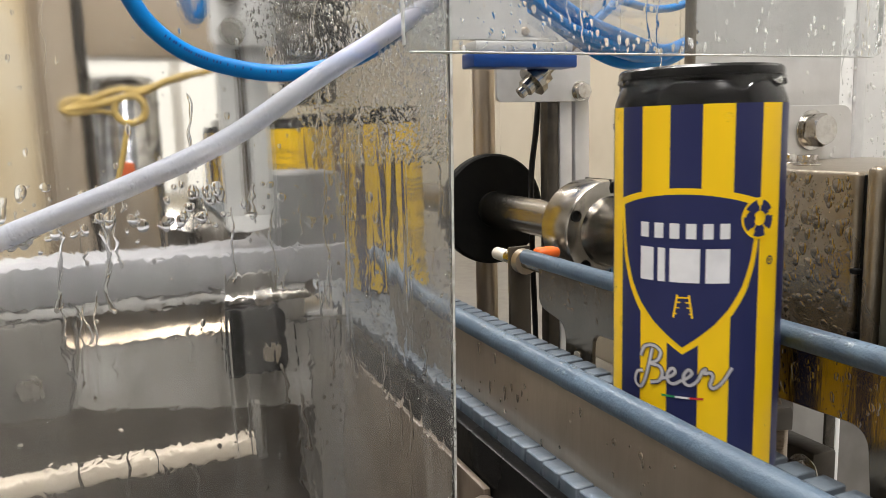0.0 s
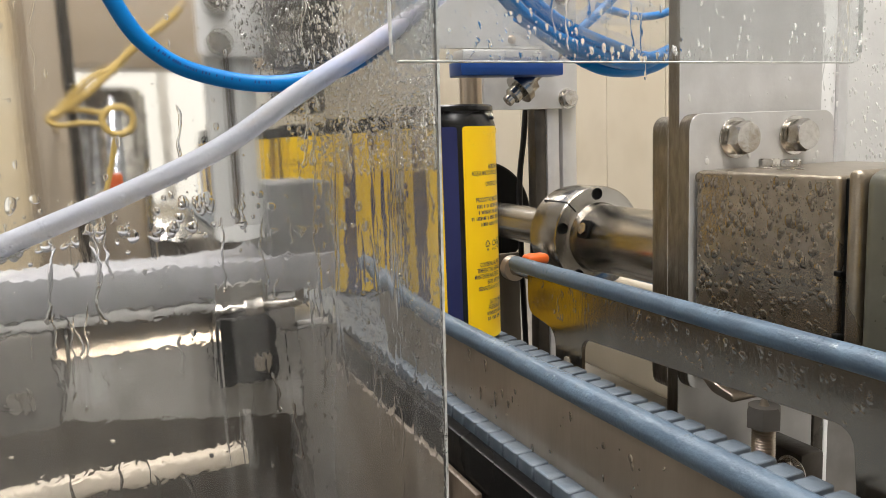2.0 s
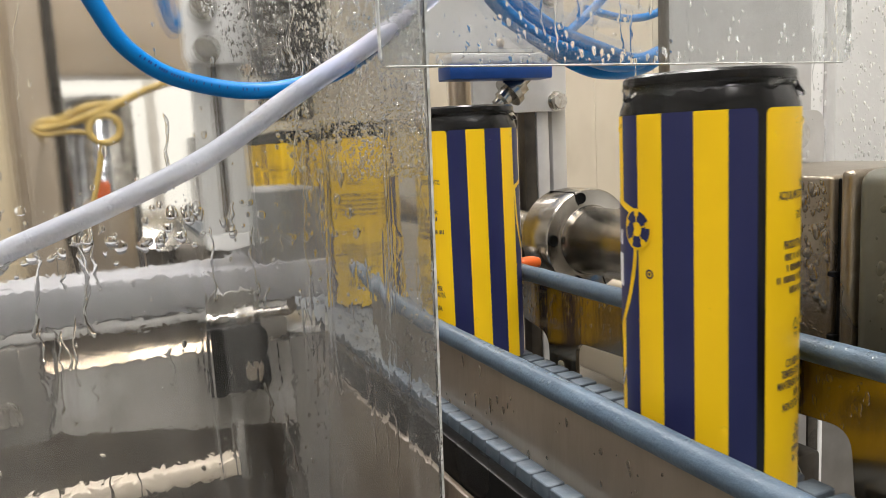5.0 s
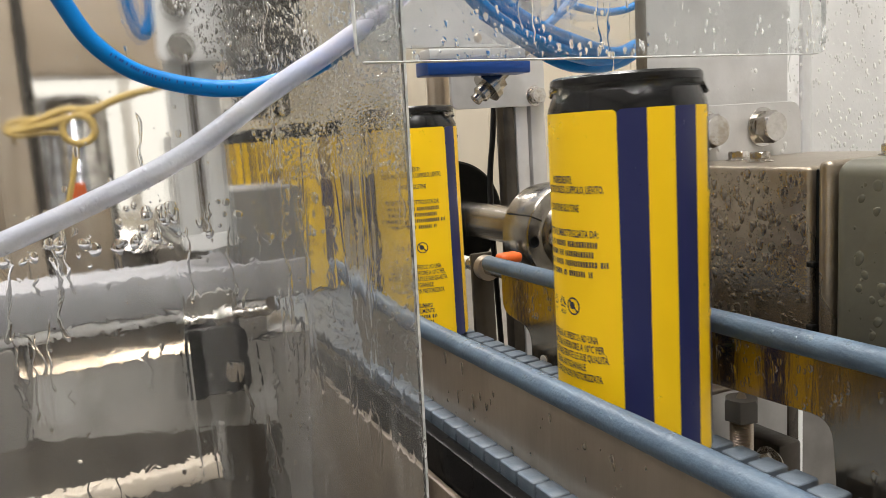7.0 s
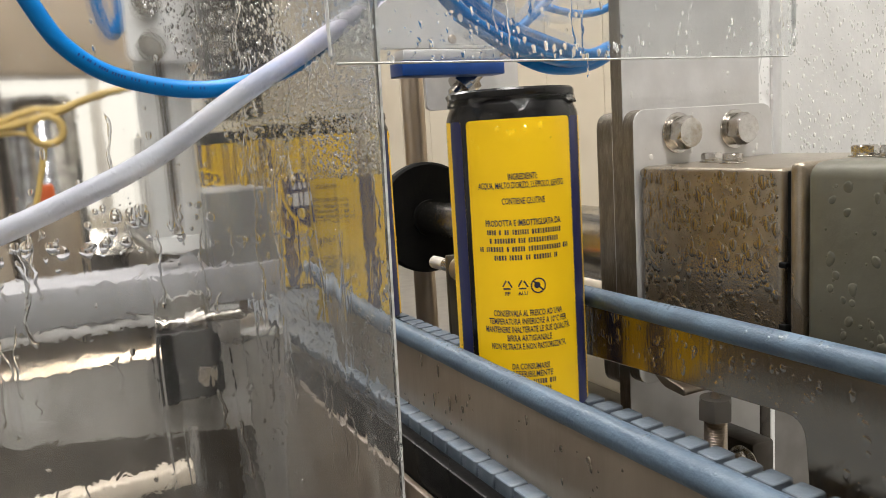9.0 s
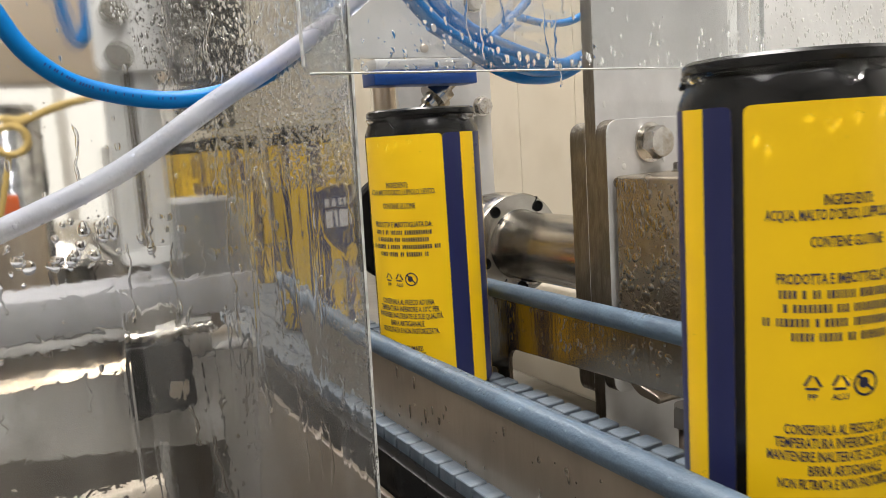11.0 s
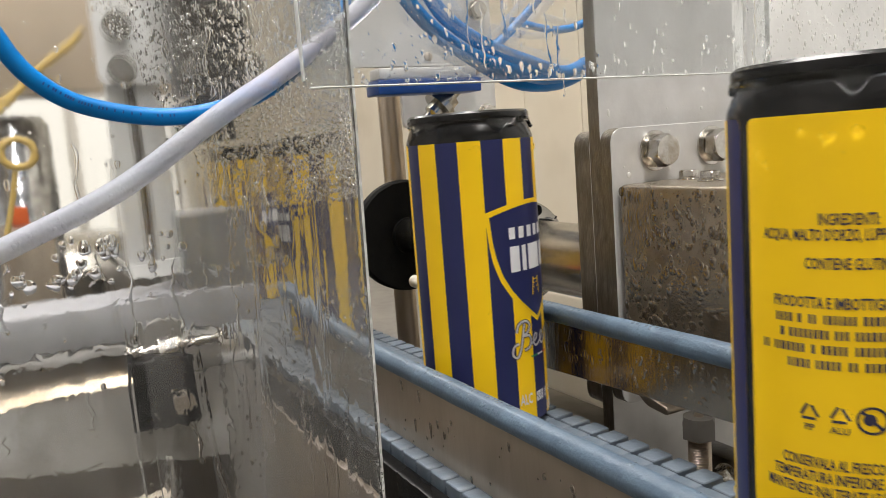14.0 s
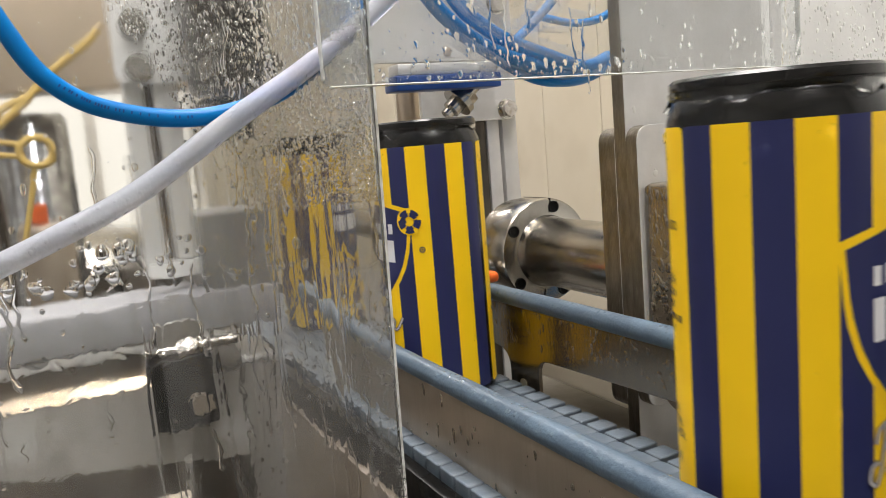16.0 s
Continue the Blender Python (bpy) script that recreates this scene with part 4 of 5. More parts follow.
for by, bz in ((0.3475, 0.1600), (0.3440, 0.2420)):
    bolt(post, (-0.5554, by, bz), "x", 1, 0.0068, 0.0052, by)
rod = thing("round_post", "round brushed steel post behind the belt", "post")
part("post", lathe([(0, -0.95), (0.010, -0.95), (0.010, 0.45), (0, 0.45)], (-0.64, 0.300, 0), "z", 32), STEEL, rod)
nozzle = thing("spray_nozzle", "polished steel spray nozzle aimed at the cans", "nozzle")
nd = Matrix.Translation((-0.535, 0.294, 0.168)) @ Vector((-0.05, -0.75, -0.66)).to_track_quat("Z", "Y").to_matrix().to_4x4()
for name, bm in (("hexagon", hexagon(0.0100, 0.007, (0, 0, -0.010), "z")), ("collar", lathe([(0, -0.002), (0.0125, -0.002), (0.0125, 0.003), (0.007, 0.003)], (0, 0, 0), "z", 32)), ("tip", lathe([(0.0068, 0.003), (0.0068, 0.010), (0.0045, 0.012), (0.0045, 0.016), (0.002, 0.016), (0, 0.013)], (0, 0, 0), "z", 24)), ("stem", lathe([(0.006, -0.05), (0.006, -0.010)], (0, 0, 0), "z", 20))):
    bm.transform(nd)
    part(name, bm, STEEL_BRIGHT, nozzle)
sensor = thing("air_knife", "dark blue anodised bar above the cans", "air knife")
part("body", box(-0.53, -0.508, 0.2315, 0.3155, 0.1750, 0.1855, 0.0012), SENSOR_BLUE, sensor, "dark blue bar")
part("cover", box(-0.528, -0.510, 0.234, 0.313, 0.1857, 0.1935, 0.0012), STEEL_LIGHT, sensor, "pale steel cover")
cable = thing("cable", "thin black cable hanging on the post", "cable")
part("cable", sweep(smooth_line([(-0.60, 0.335, 0.17), (-0.60, 0.331, 0.13), (-0.602, 0.327, 0.09), (-0.60, 0.326, 0.03), (-0.60, 0.33, -0.1)], 8), 0.0026, 10), BLACK, cable)

back_plate = thing("back_plate", "pale steel plate with rivets behind the hoses", "plate")
part("plate", prism(rounded([(0.205, 0.198), (0.325, 0.198), (0.325, 0.40), (0.205, 0.40)], 0.003), "x", -0.549, -0.545, 0.0004), STEEL_LIGHT, back_plate)
for by, bz in ((0.225, 0.232), (0.292, 0.205)):
    part("rivet", lathe([(0.0035, 0), (0.0035, 0.001), (0.002, 0.002), (0, 0.002)], (-0.545, by, bz), "x", 16), STEEL, back_plate)


def hose(label, pts, r, mat, name="air_hose"):
    h = thing(name, label, "hose", "air hoses" if name == "air_hose" else "")
    part("tube", sweep(smooth_line(pts, 10), r, 16), mat, h)
    return h


loop = hose("glossy bright blue air hose in a hanging loop", [(-0.2865, -0.0176, 0.2716), (-0.2865, -0.0054, 0.207), (-0.2865, 0.0051, 0.1795), (-0.2865, 0.0143, 0.1666), (-0.2865, 0.0287, 0.1583), (-0.2865, 0.0538, 0.154), (-0.288, 0.0799, 0.1587), (-0.3, 0.1047, 0.1718), (-0.318, 0.1301, 0.1938), (-0.36, 0.155, 0.225), (-0.4, 0.17, 0.27)], 0.0030, HOSE_BLUE)
hose("bright blue air hose behind the clear top sheet", [(-0.40, 0.17, 0.30), (-0.405, 0.198, 0.232), (-0.41, 0.235, 0.196), (-0.42, 0.29, 0.1785), (-0.44, 0.335, 0.1765), (-0.46, 0.37, 0.186)], 0.0045, HOSE_BLUE)
hose("bright blue air hose behind the clear top sheet", [(-0.42, 0.21, 0.30), (-0.418, 0.226, 0.228), (-0.418, 0.255, 0.2), (-0.42, 0.30, 0.184), (-0.44, 0.34, 0.180), (-0.46, 0.375, 0.188)], 0.0045, HOSE_BLUE)
hose("bright blue air hose behind the clear top sheet", [(-0.42, 0.23, 0.203), (-0.43, 0.285, 0.1765), (-0.435, 0.318, 0.1715), (-0.45, 0.352, 0.176), (-0.46, 0.38, 0.186)], 0.0045, HOSE_BLUE)
hose("bright blue air hose behind the clear top sheet", [(-0.47, 0.30, 0.198), (-0.47, 0.33, 0.222), (-0.47, 0.36, 0.25), (-0.47, 0.40, 0.29)], 0.0032, HOSE_BLUE)
hose("bright blue air hose behind the clear top sheet", [(-0.56, 0.38, 0.235), (-0.55, 0.42, 0.226), (-0.54, 0.45, 0.235), (-0.53, 0.49, 0.27)], 0.0032, HOSE_BLUE)
TUBE_LINE = [(-0.2785, -0.0961, 0.0788), (-0.2785, -0.0418, 0.1008), (-0.2785, -0.0322, 0.1047), (-0.2785, 0.001, 0.1172), (-0.2785, 0.033, 0.1312), (-0.2785, 0.0619, 0.1496), (-0.2805, 0.0772, 0.1587), (-0.288, 0.0942, 0.1682), (-0.297, 0.1209, 0.1851), (-0.302, 0.144, 0.203), (-0.307, 0.1791, 0.2373)]
water_tube = hose("translucent milky tube beaded with fine drops", TUBE_LINE, 0.0037, TUBE_WHITE, "water_tube")
tube_path = smooth_line(TUBE_LINE, 40)


def on_tube(u, v):
    i = 1 + int(u * (len(tube_path) - 3))
    t = (tube_path[i + 1] - tube_path[i - 1]).normalized()
    s = t.cross(Vector((1, 0, 0))).normalized()
    a = radians(-100 + 250 * v)
    nor = Vector((1, 0, 0)) * math.cos(a) - s * math.sin(a)
    return tube_path[i] + nor * 0.0036, nor


# printed marks along the loop
marks = bmesh.new()
rng = random.Random(8)
line = smooth_line([(-0.2865, 0.0143, 0.1666), (-0.2865, 0.0287, 0.1583), (-0.2865, 0.0538, 0.154), (-0.288, 0.0799, 0.1587)], 40)
for i in range(4, len(line) - 4, 2):
    if rng.random() < 0.5:
        t = (line[i + 1] - line[i - 1]).normalized()
        own = box(-0.00025, 0.00025, -0.00002, 0.00003, -0.0005, 0.0005, 0)
        m = Matrix((t, Vector((1, 0, 0)), t.cross(Vector((1, 0, 0))))).transposed().to_4x4()
        own.transform(Matrix.Translation(line[i] + Vector((0.00302, 0, 0.0003))) @ m)
        joined(marks, own)
part("print", marks, SENSOR_BLUE, loop, "faint dark print along the hose")

# small fittings beyond the belt
fit_rod = thing("sensor_fitting", "small steel sensor with a white tip and an orange cap", "sensor")
part("barrel", lathe([(0, -0.03), (0.0045, -0.03), (0.0045, 0.024), (0, 0.024)], (-0.452, 0.243, 0.0430), "x", 20), STEEL_BRIGHT, fit_rod)
part("ring", lathe([(0.0046, -0.004), (0.0085, -0.004), (0.0085, 0.003), (0.0046, 0.003)], (-0.458, 0.243, 0.0430), "x", 20), STEEL, fit_rod, "steel lock ring")
part("tip", lathe([(0, -0.048), (0.0045, -0.048), (0.0045, -0.0305), (0, -0.0305)], (-0.452, 0.243, 0.0430), "x", 20), BONE, fit_rod, "white plastic tip")
part("cap", box(-0.432, -0.421, 0.234, 0.250, 0.0500, 0.0570, 0.003, 3), ORANGE, fit_rod, "orange plastic cap")
part("bracket", box(-0.470, -0.466, 0.236, 0.252, -0.145, 0.052, 0.001), STEEL_DARK, fit_rod)

clutter = thing("plastic_tray", "cream plastic tray on the machine bed beyond the belt", "tray")
part("tray", box(-0.75, -0.44, 0.42, 0.58, -0.10, 0.000, 0.006, 3), CREAM, clutter)
box2 = thing("plastic_tub", "pale plastic tub on the machine bed beyond the belt", "tub")
part("tub", box(-0.42, -0.36, 0.42, 0.50, -0.14, -0.035, 0.008, 3), BONE, box2)
hose("thin yellow tube beside the tub", [(-0.345, 0.35, -0.10), (-0.350, 0.355, -0.03), (-0.352, 0.36, 0.03)], 0.003, YELLOW_STRAP, "yellow_tube")
hose("short blue hose beyond the belt", [(-0.50, 0.36, 0.0), (-0.44, 0.34, 0.006), (-0.38, 0.33, 0.010)], 0.004, HOSE_BLUE)
bed = thing("machine_bed", "grey steel machine bed below the conveyor", "machine bed")
part("sheet", box(-1.7, 0.4, 0.230, 0.815, -0.16, -0.145, 0.002), DIM, bed)
for bx in (-1.5, 0.2):
    part("leg", box(bx - 0.02, bx + 0.02, 0.70, 0.74, -0.95, -0.1605, 0.002), STEEL, bed)

# ---- machinery behind the wet sheet ----
RUST = material("rusty_brown_steel", (0.20, 0.15, 0.11), 0.5, 0.2, (0.10, 0.07, 0.05), 160, 0.3, 400, 0.1, stain=(0.26, 0.17, 0.10), stain_scale=60)
mount = thing("slotted_mount", "pale steel slotted mount with two bolts", "mount")
part("plate", prism(rounded([(0.0525, 0.186), (0.109, 0.186), (0.109, 0.31), (0.0525, 0.31)], [0.006, 0.001, 0.001, 0.001]), "x", -0.499, -0.495, 0.0004), WHITE_PAINT, mount, "pale steel plate")
up = box(-0.512, -0.500, 0.056, 0.0675, 0.082, 0.60, 0.0004)
box(-0.512, -0.500, 0.0725, 0.086, 0.082, 0.60, 0.0004, 2, up)
prism(rounded([(0.056, 0.0715), (0.086, 0.0715), (0.086, 0.0818), (0.056, 0.0818)], [0.009, 0.009, 0, 0]), "x", -0.512, -0.500, 0.0004, up)
part("upright", up, WHITE_PAINT, mount, "pale slotted upright")
part("back_strip", box(-0.516, -0.5125, 0.060, 0.082, 0.080, 0.60, 0.0008), RUST, mount, "rust-brown strip behind the slot")
for bz in (0.1945, 0.2195):
    bolt(mount, (-0.4949, 0.0658, bz), "x", 1, 0.0068, 0.0055, bz * 20)
valve = thing("valve_block", "cluttered dark valve block with clear fittings", "valve")
part("body", box(-0.49, -0.44, 0.090, 0.128, 0.176, 0.30, 0.004), STEEL_DARK, valve)
part("base", box(-0.505, -0.475, 0.096, 0.122, 0.150, 0.1755, 0.003), BLACK, valve, "black plastic base")
rv = random.Random(11)
for i in range(12):
    c = (-0.436 + rv.uniform(-0.004, 0.004), 0.092 + rv.random() * 0.034, 0.186 + rv.random() * 0.05)
    part("fitting", lathe([(0.004, -0.01), (0.006, -0.01), (0.006, 0.004), (0.0035, 0.008), (0, 0.008)], c, rv.choice("xyz"), 12), rv.choice([STEEL_BRIGHT, STEEL_DARK, BLACK, BLACK]), valve)

grey = thing("motor_block", "grey painted motor block", "motor")
GREY_PAINT = material("grey_machine_paint", (0.25, 0.25, 0.25), 0.42, 0.0, (0.22, 0.22, 0.22), 60, 0.1, 200, 0.1, stain=(0.28, 0.28, 0.28))
part("body", box(-0.56, -0.49, 0.0855, 0.128, 0.0605, 0.1075, 0.002), GREY_PAINT, grey)
BEAM_GREY = material("pale_grey_aluminium", (0.32, 0.32, 0.34), 0.6, 0.1, (0.28, 0.28, 0.30), 60, 0.1, 200, 0.1, stain=(0.46, 0.46, 0.47))
beam = thing("cross_beam", "grey aluminium cross beam", "beam")
part("beam", box(-0.54, -0.485, -0.60, 0.1255, 0.0385, 0.0615, 0.0015, 2), BEAM_GREY, beam)
part("lip", box(-0.545, -0.486, -0.60, 0.100, 0.0315, 0.0380, 0.002), STEEL_LIGHT, beam, "pale steel lip")
HOOD = material("warm_polished_steel", (0.48, 0.385, 0.28), 0.24, 0.8, (0.30, 0.235, 0.165), 45, 1.0, 45, 0.08, (1, 0.4, 1), stain=(0.50, 0.42, 0.33), stain_scale=18)
FRONT = material("grey_satin_steel", (0.32, 0.305, 0.29), 0.40, 0.2, (0.22, 0.205, 0.185), 40, 0.25, 120, 0.1, (1, 1, 0.3), stain=(0.46, 0.45, 0.44), stain_scale=24)
housing = thing("drive_housing", "grey steel housing with a polished sloping hood", "housing")
part("hood", prism([(-0.4875, 0.0155), (-0.4860, 0.0130), (-0.5400, 0.0130), (-0.5400, 0.0310), (-0.5080, 0.0310)], "y", -0.0400, 0.0500, 0.0006), HOOD, housing, "polished sloping steel hood")
part("front_panel", prism([(-0.0400, -0.0235), (0.1000, -0.0440), (0.1000, 0.0125), (-0.0400, 0.0125)], "x", -0.540, -0.487, 0.0006), FRONT, housing, "grey satin steel front with a sloping lower edge")
part("end_box", box(-0.540, -0.484, -0.60, -0.0405, -0.026, 0.0310, 0.003), DIM, housing, "dark wet steel end box")
bolt(housing, (-0.4839, -0.0620, -0.008), "x", 1, 0.0055, 0.0050, 0.5)
part("end_block", box(-0.540, -0.489, 0.0508, 0.1000, 0.0130, 0.0310, 0.002), FRONT, housing)
part("end_plate", box(-0.540, -0.487, 0.1005, 0.1195, -0.12, 0.0140, 0.002), DIM, housing, "dark steel end plate")
part("end_cap", box(-0.540, -0.486, 0.1005, 0.1195, 0.0145, 0.0190, 0.001), STEEL_LIGHT, housing, "pale steel cap strip")
clamp = thing("clamp", "near-black clamp with a steel stud and hexagon nut", "clamp")
part("body", prism(rounded([(0.0455, -0.0125), (0.0830, -0.0125), (0.0830, 0.0290), (0.0455, 0.0290)], 0.006), "x", -0.4855, -0.470, 0.001), BLACK_STRIP, clamp, "black clamp body")
part("strap", prism(rounded([(0.051, 0.0295), (0.081, 0.0295), (0.081, 0.0490), (0.051, 0.0490)], [0, 0, 0.012, 0.012]), "x", -0.4845, -0.480, 0.0008), DIM, clamp, "grey clamp strap")
part("stud", lathe([(0, 0.050), (0.0030, 0.050), (0.0030, 0.098), (0, 0.098)], (-0.476, 0, 0.0335), "y", 16), STEEL_BRIGHT, clamp, "steel stud")
part("nut", hexagon(0.0070, 0.009, (-0.476, 0.066, 0.0335), "y"), BOLT, clamp, "bright hexagon nut")
part("nut", hexagon(0.0060, 0.005, (-0.4699, 0.0735, 0.001), "x"), STEEL, clamp)
BAR = material("cream_satin_bar", (0.66, 0.58, 0.47), 0.55, 0.0, (0.58, 0.50, 0.40), 60, 0.3, 160, 0.1, (1, 0.3, 1), stain=(0.50, 0.43, 0.34))
low = thing("spray_bar", "cream-coloured bar hung below the steel housing", "bar")
tb = box(-0.006, 0.006, -0.40, 0.058, -0.0058, 0.0058, 0.002, 3)
tb.transform(Matrix.Translation((-0.47, 0, -0.0570)) @ Matrix.Rotation(radians(1.2), 4, "X"))
part("bar", tb, BAR, low)
part("hanger", box(-0.4745, -0.466, 0.0585, 0.0650, -0.066, -0.0305, 0.001), DIM, low, "grey steel hanger")
TANK_BROWN = material("brown_wet_tank_steel", (0.16, 0.132, 0.105), 0.34, 0.5, (0.10, 0.082, 0.065), 40, 0.3, 200, 0.12, stain=(0.21, 0.175, 0.135))
tank = thing("drip_tank", "dark wet steel drip tank", "tank")
part("back", box(-0.60, -0.596, -0.60, 0.130, -0.40, 0.022, 0.001), TANK_BROWN, tank)
part("bottom", box(-0.60, -0.34, -0.60, 0.104, -0.404, -0.4005, 0.001), TANK_BROWN, tank)
for bx, by in ((-0.58, -0.5), (-0.58, 0.08), (-0.36, -0.5), (-0.36, 0.08)):
    part("leg", box(bx - 0.012, bx + 0.012, by - 0.012, by + 0.012, -0.95, -0.4045, 0.001), STEEL, tank)

# hall beyond
BROWN = material("warm_brown_duct", (0.50, 0.42, 0.33), 0.4, 0.2, (0.42, 0.345, 0.26), 8, 0.1, 60)
GOLD_PALE = material("pale_golden_cladding", (0.88, 0.76, 0.54), 0.35, 0.1, (0.74, 0.60, 0.38), 12, 0.15, 40, 0.1, (1, 4, 0.3), stain=(0.90, 0.84, 0.70), stain_scale=6)
window = thing("hall_window", "bright hall window in warm daylight", "window", kind="structure")
part("window_frame", box(-3.198, -3.185, -1.30, 0.62, -0.30, 0.46, 0.004), BONE, window)
for i in range(5):
    y0 = -1.26 + i * 0.37
    part("pane", box(-3.184, -3.178, y0, y0 + 0.33, -0.26, 0.42, 0.002), WINDOW_GLOW, window, "bright window pane")
column = thing("steel_column", "tall stainless steel column in the hall", "column")
part("column", box(-1.12, -1.06, -0.082, -0.0455, -0.95, 1.80, 0.006), BROWN, column, "warm brown column face")
part("edge_strip", box(-1.115, -1.062, -0.0450, -0.034, -0.95, 1.80, 0.002), STEEL_DARK, column, "dark edge strip")
column2 = thing("steel_column", "tall pale golden clad column in the hall", "column")
part("column", box(-1.30, -1.25, -0.185, -0.115, -0.95, 1.80, 0.006), GOLD_PALE, column2)
vat = thing("steel_vat", "polished steel vat in the hall", "vat")
part("vat", lathe([(0, -0.95), (0.34, -0.95), (0.35, -0.9), (0.35, -0.06), (0.30, -0.02), (0, 0.0)], (-2.1, 0.05, 0), "z", 48), STEEL_BRIGHT, vat)
pipe = thing("overhead_pipe", "horizontal brown-grey steel duct in the hall", "duct")
part("duct", box(-1.5, -1.42, -0.9, 0.40, 0.265, 0.47, 0.006), BROWN, pipe)
for hy in (-0.8, -0.2, 0.3):
    part("hanger", box(-1.465, -1.455, hy, hy + 0.01, 0.470, 1.80, 0.001), STEEL, pipe)
machine = thing("far_machine", "dark steel machine with an orange knob in the hall", "machine")
part("body", box(-1.35, -1.20, -0.030, 0.040, -0.95, 0.070, 0.01), STEEL, machine)
part("knob", box(-1.24, -1.22, -0.010, 0.012, 0.0705, 0.098, 0.004), ORANGE, machine, "orange knob")
MOTTLED = material("rippled_foil_steel", (0.60, 0.62, 0.66), 0.16, 0.9, (0.35, 0.36, 0.38), 40, 1.0, 45, 0.1)
foil = thing("foil_wrapped_tank", "rippled foil-wrapped tank in the hall", "tank")
part("tank", lathe([(0, -0.95), (0.060, -0.95), (0.060, 0.225), (0.050, 0.240), (0, 0.240)], (-1.55, 0.005, 0), "z", 32), MOTTLED, foil)
cabinet = thing("hall_cabinet", "dark steel cabinet in the hall", "cabinet")
part("body", box(-1.75, -1.60, 0.175, 0.27, -0.95, 0.165, 0.006), STEEL_DARK, cabinet)
part("door", box(-1.5995, -1.592, 0.180, 0.265, -0.90, 0.150, 0.004), DIM, cabinet)
frame_post = thing("white_frame_post", "white painted frame post in the hall", "post")
part("post", box(-1.62, -1.58, -0.225, -0.180, -0.95, 1.80, 0.004), WHITE_PAINT, frame_post)
frame_post2 = thing("brown_frame_post", "brown steel frame post in the hall", "post")
part("post", box(-1.42, -1.40, -0.135, -0.108, -0.95, 1.80, 0.004), BROWN, frame_post2)
dark_pipe = thing("dark_pipe", "dark upright pipe in the hall beyond the sheet", "pipe")
part("pipe", lathe([(0, -0.95), (0.014, -0.95), (0.014, 1.8), (0, 1.8)], (-0.92, 0.118, 0), "z", 24), STEEL_DARK, dark_pipe)
strap = thing("yellow_strap", "slack yellow strap with a knotted ring", "strap", at=(-0.80, -0.047, 0.160))
band = bmesh.new()
for k in range(2):
    sweep(smooth_line([(0, 0, 0), (0.002, 0.022, 0.009 - 0.006 * k), (0.002, 0.045, 0.017 - 0.008 * k), (0, 0.068, 0.018 - 0.002 * k), (0, 0.095, 0.027), (0, 0.132, 0.036), (0, 0.150, 0.042)], 6), 0.0036 if k else 0.0030, 10, band)
strap_band = part("band", band, YELLOW_STRAP, strap, "flat yellow band")
part("ring", sweep(smooth_line([(0.002, 0.055 + 0.0135 * math.cos(a), -0.001 + 0.0125 * math.sin(a)) for a in [2 * math.pi * i / 10 for i in range(11)]], 5), 0.0032, 10), YELLOW_STRAP, strap, "knotted ring")
part("bight", sweep(smooth_line([(0, 0.044, 0.006), (0.001, 0.022, 0.010), (0, 0.002, 0.008), (0, -0.004, 0.001), (0.001, 0.004, -0.004), (0.001, 0.024, -0.002), (0.001, 0.043, -0.004)], 6), 0.0024, 10), YELLOW_STRAP, strap)
part("tail", sweep(smooth_line([(0, 0.052, -0.014), (0, 0.046, -0.04), (0, 0.034, -0.085)], 8), 0.0026, 10), YELLOW_STRAP, strap)
part("cord", sweep(smooth_line([(0, 0, 0), (-0.12, -0.006, -0.002), (-0.2595, -0.013, -0.004)], 6), 0.0024, 8), YELLOW_STRAP, strap)
hall_hose = hose("blue hose hanging in a bight in the hall", [(-0.76, 0.050, 1.80), (-0.76, 0.050, 0.42), (-0.76, 0.056, 0.30), (-0.76, 0.062, 0.252), (-0.76, 0.070, 0.238), (-0.76, 0.077, 0.252), (-0.76, 0.080, 0.30), (-0.76, 0.082, 0.42), (-0.76, 0.082, 1.80)], 0.0050, HOSE_BLUE)

# ---- clear sheets ----
SHEET_X = -0.290
sheet = thing("acrylic_sheet", "wet clear acrylic guard sheet with a cut edge", "guard sheet", "acrylic guards")
p1 = part("sheet", prism([(-0.55, -0.30), (0.1140, -0.30), (0.1266, 0.45), (-0.55, 0.45)], "x", SHEET_X - 0.003, SHEET_X, 0), ACRYLIC_WET, sheet, "wet clear acrylic", False)
p1.visible_shadow = False
part("edge", prism([(0.11405, -0.30), (0.1151, -0.30), (0.1277, 0.45), (0.12665, 0.45)], "x", SHEET_X - 0.003, SHEET_X, 0.0002), EDGE, sheet, "rough sawn acrylic edge")
top = thing("acrylic_sheet", "clear acrylic guard sheet above the can opening", "guard sheet", "acrylic guards")
TOP_X = -0.2805
p2 = part("sheet", prism(rounded([(0.1002, 0.1619), (0.3467, 0.1619), (0.3467, 0.45), (0.1002, 0.45)], [0.0015, 0.004, 0, 0]), "x", TOP_X - 0.003, TOP_X, 0), ACRYLIC, top, "clear acrylic", False)
p2.visible_shadow = False
part("edge", box(TOP_X - 0.003, TOP_X, 0.1022, 0.3422, 0.1612, 0.16185, 0.0003, 1), EDGE, top, "sawn acrylic edge")
part("side_edge", box(TOP_X - 0.003, TOP_X, 0.0995, 0.10015, 0.1640, 0.45, 0.0003, 1), EDGE, top, "sawn acrylic edge")
part("side_edge", box(TOP_X - 0.003, TOP_X, 0.34675, 0.3474, 0.1665, 0.45, 0.0003, 1), EDGE, top, "sawn acrylic edge")

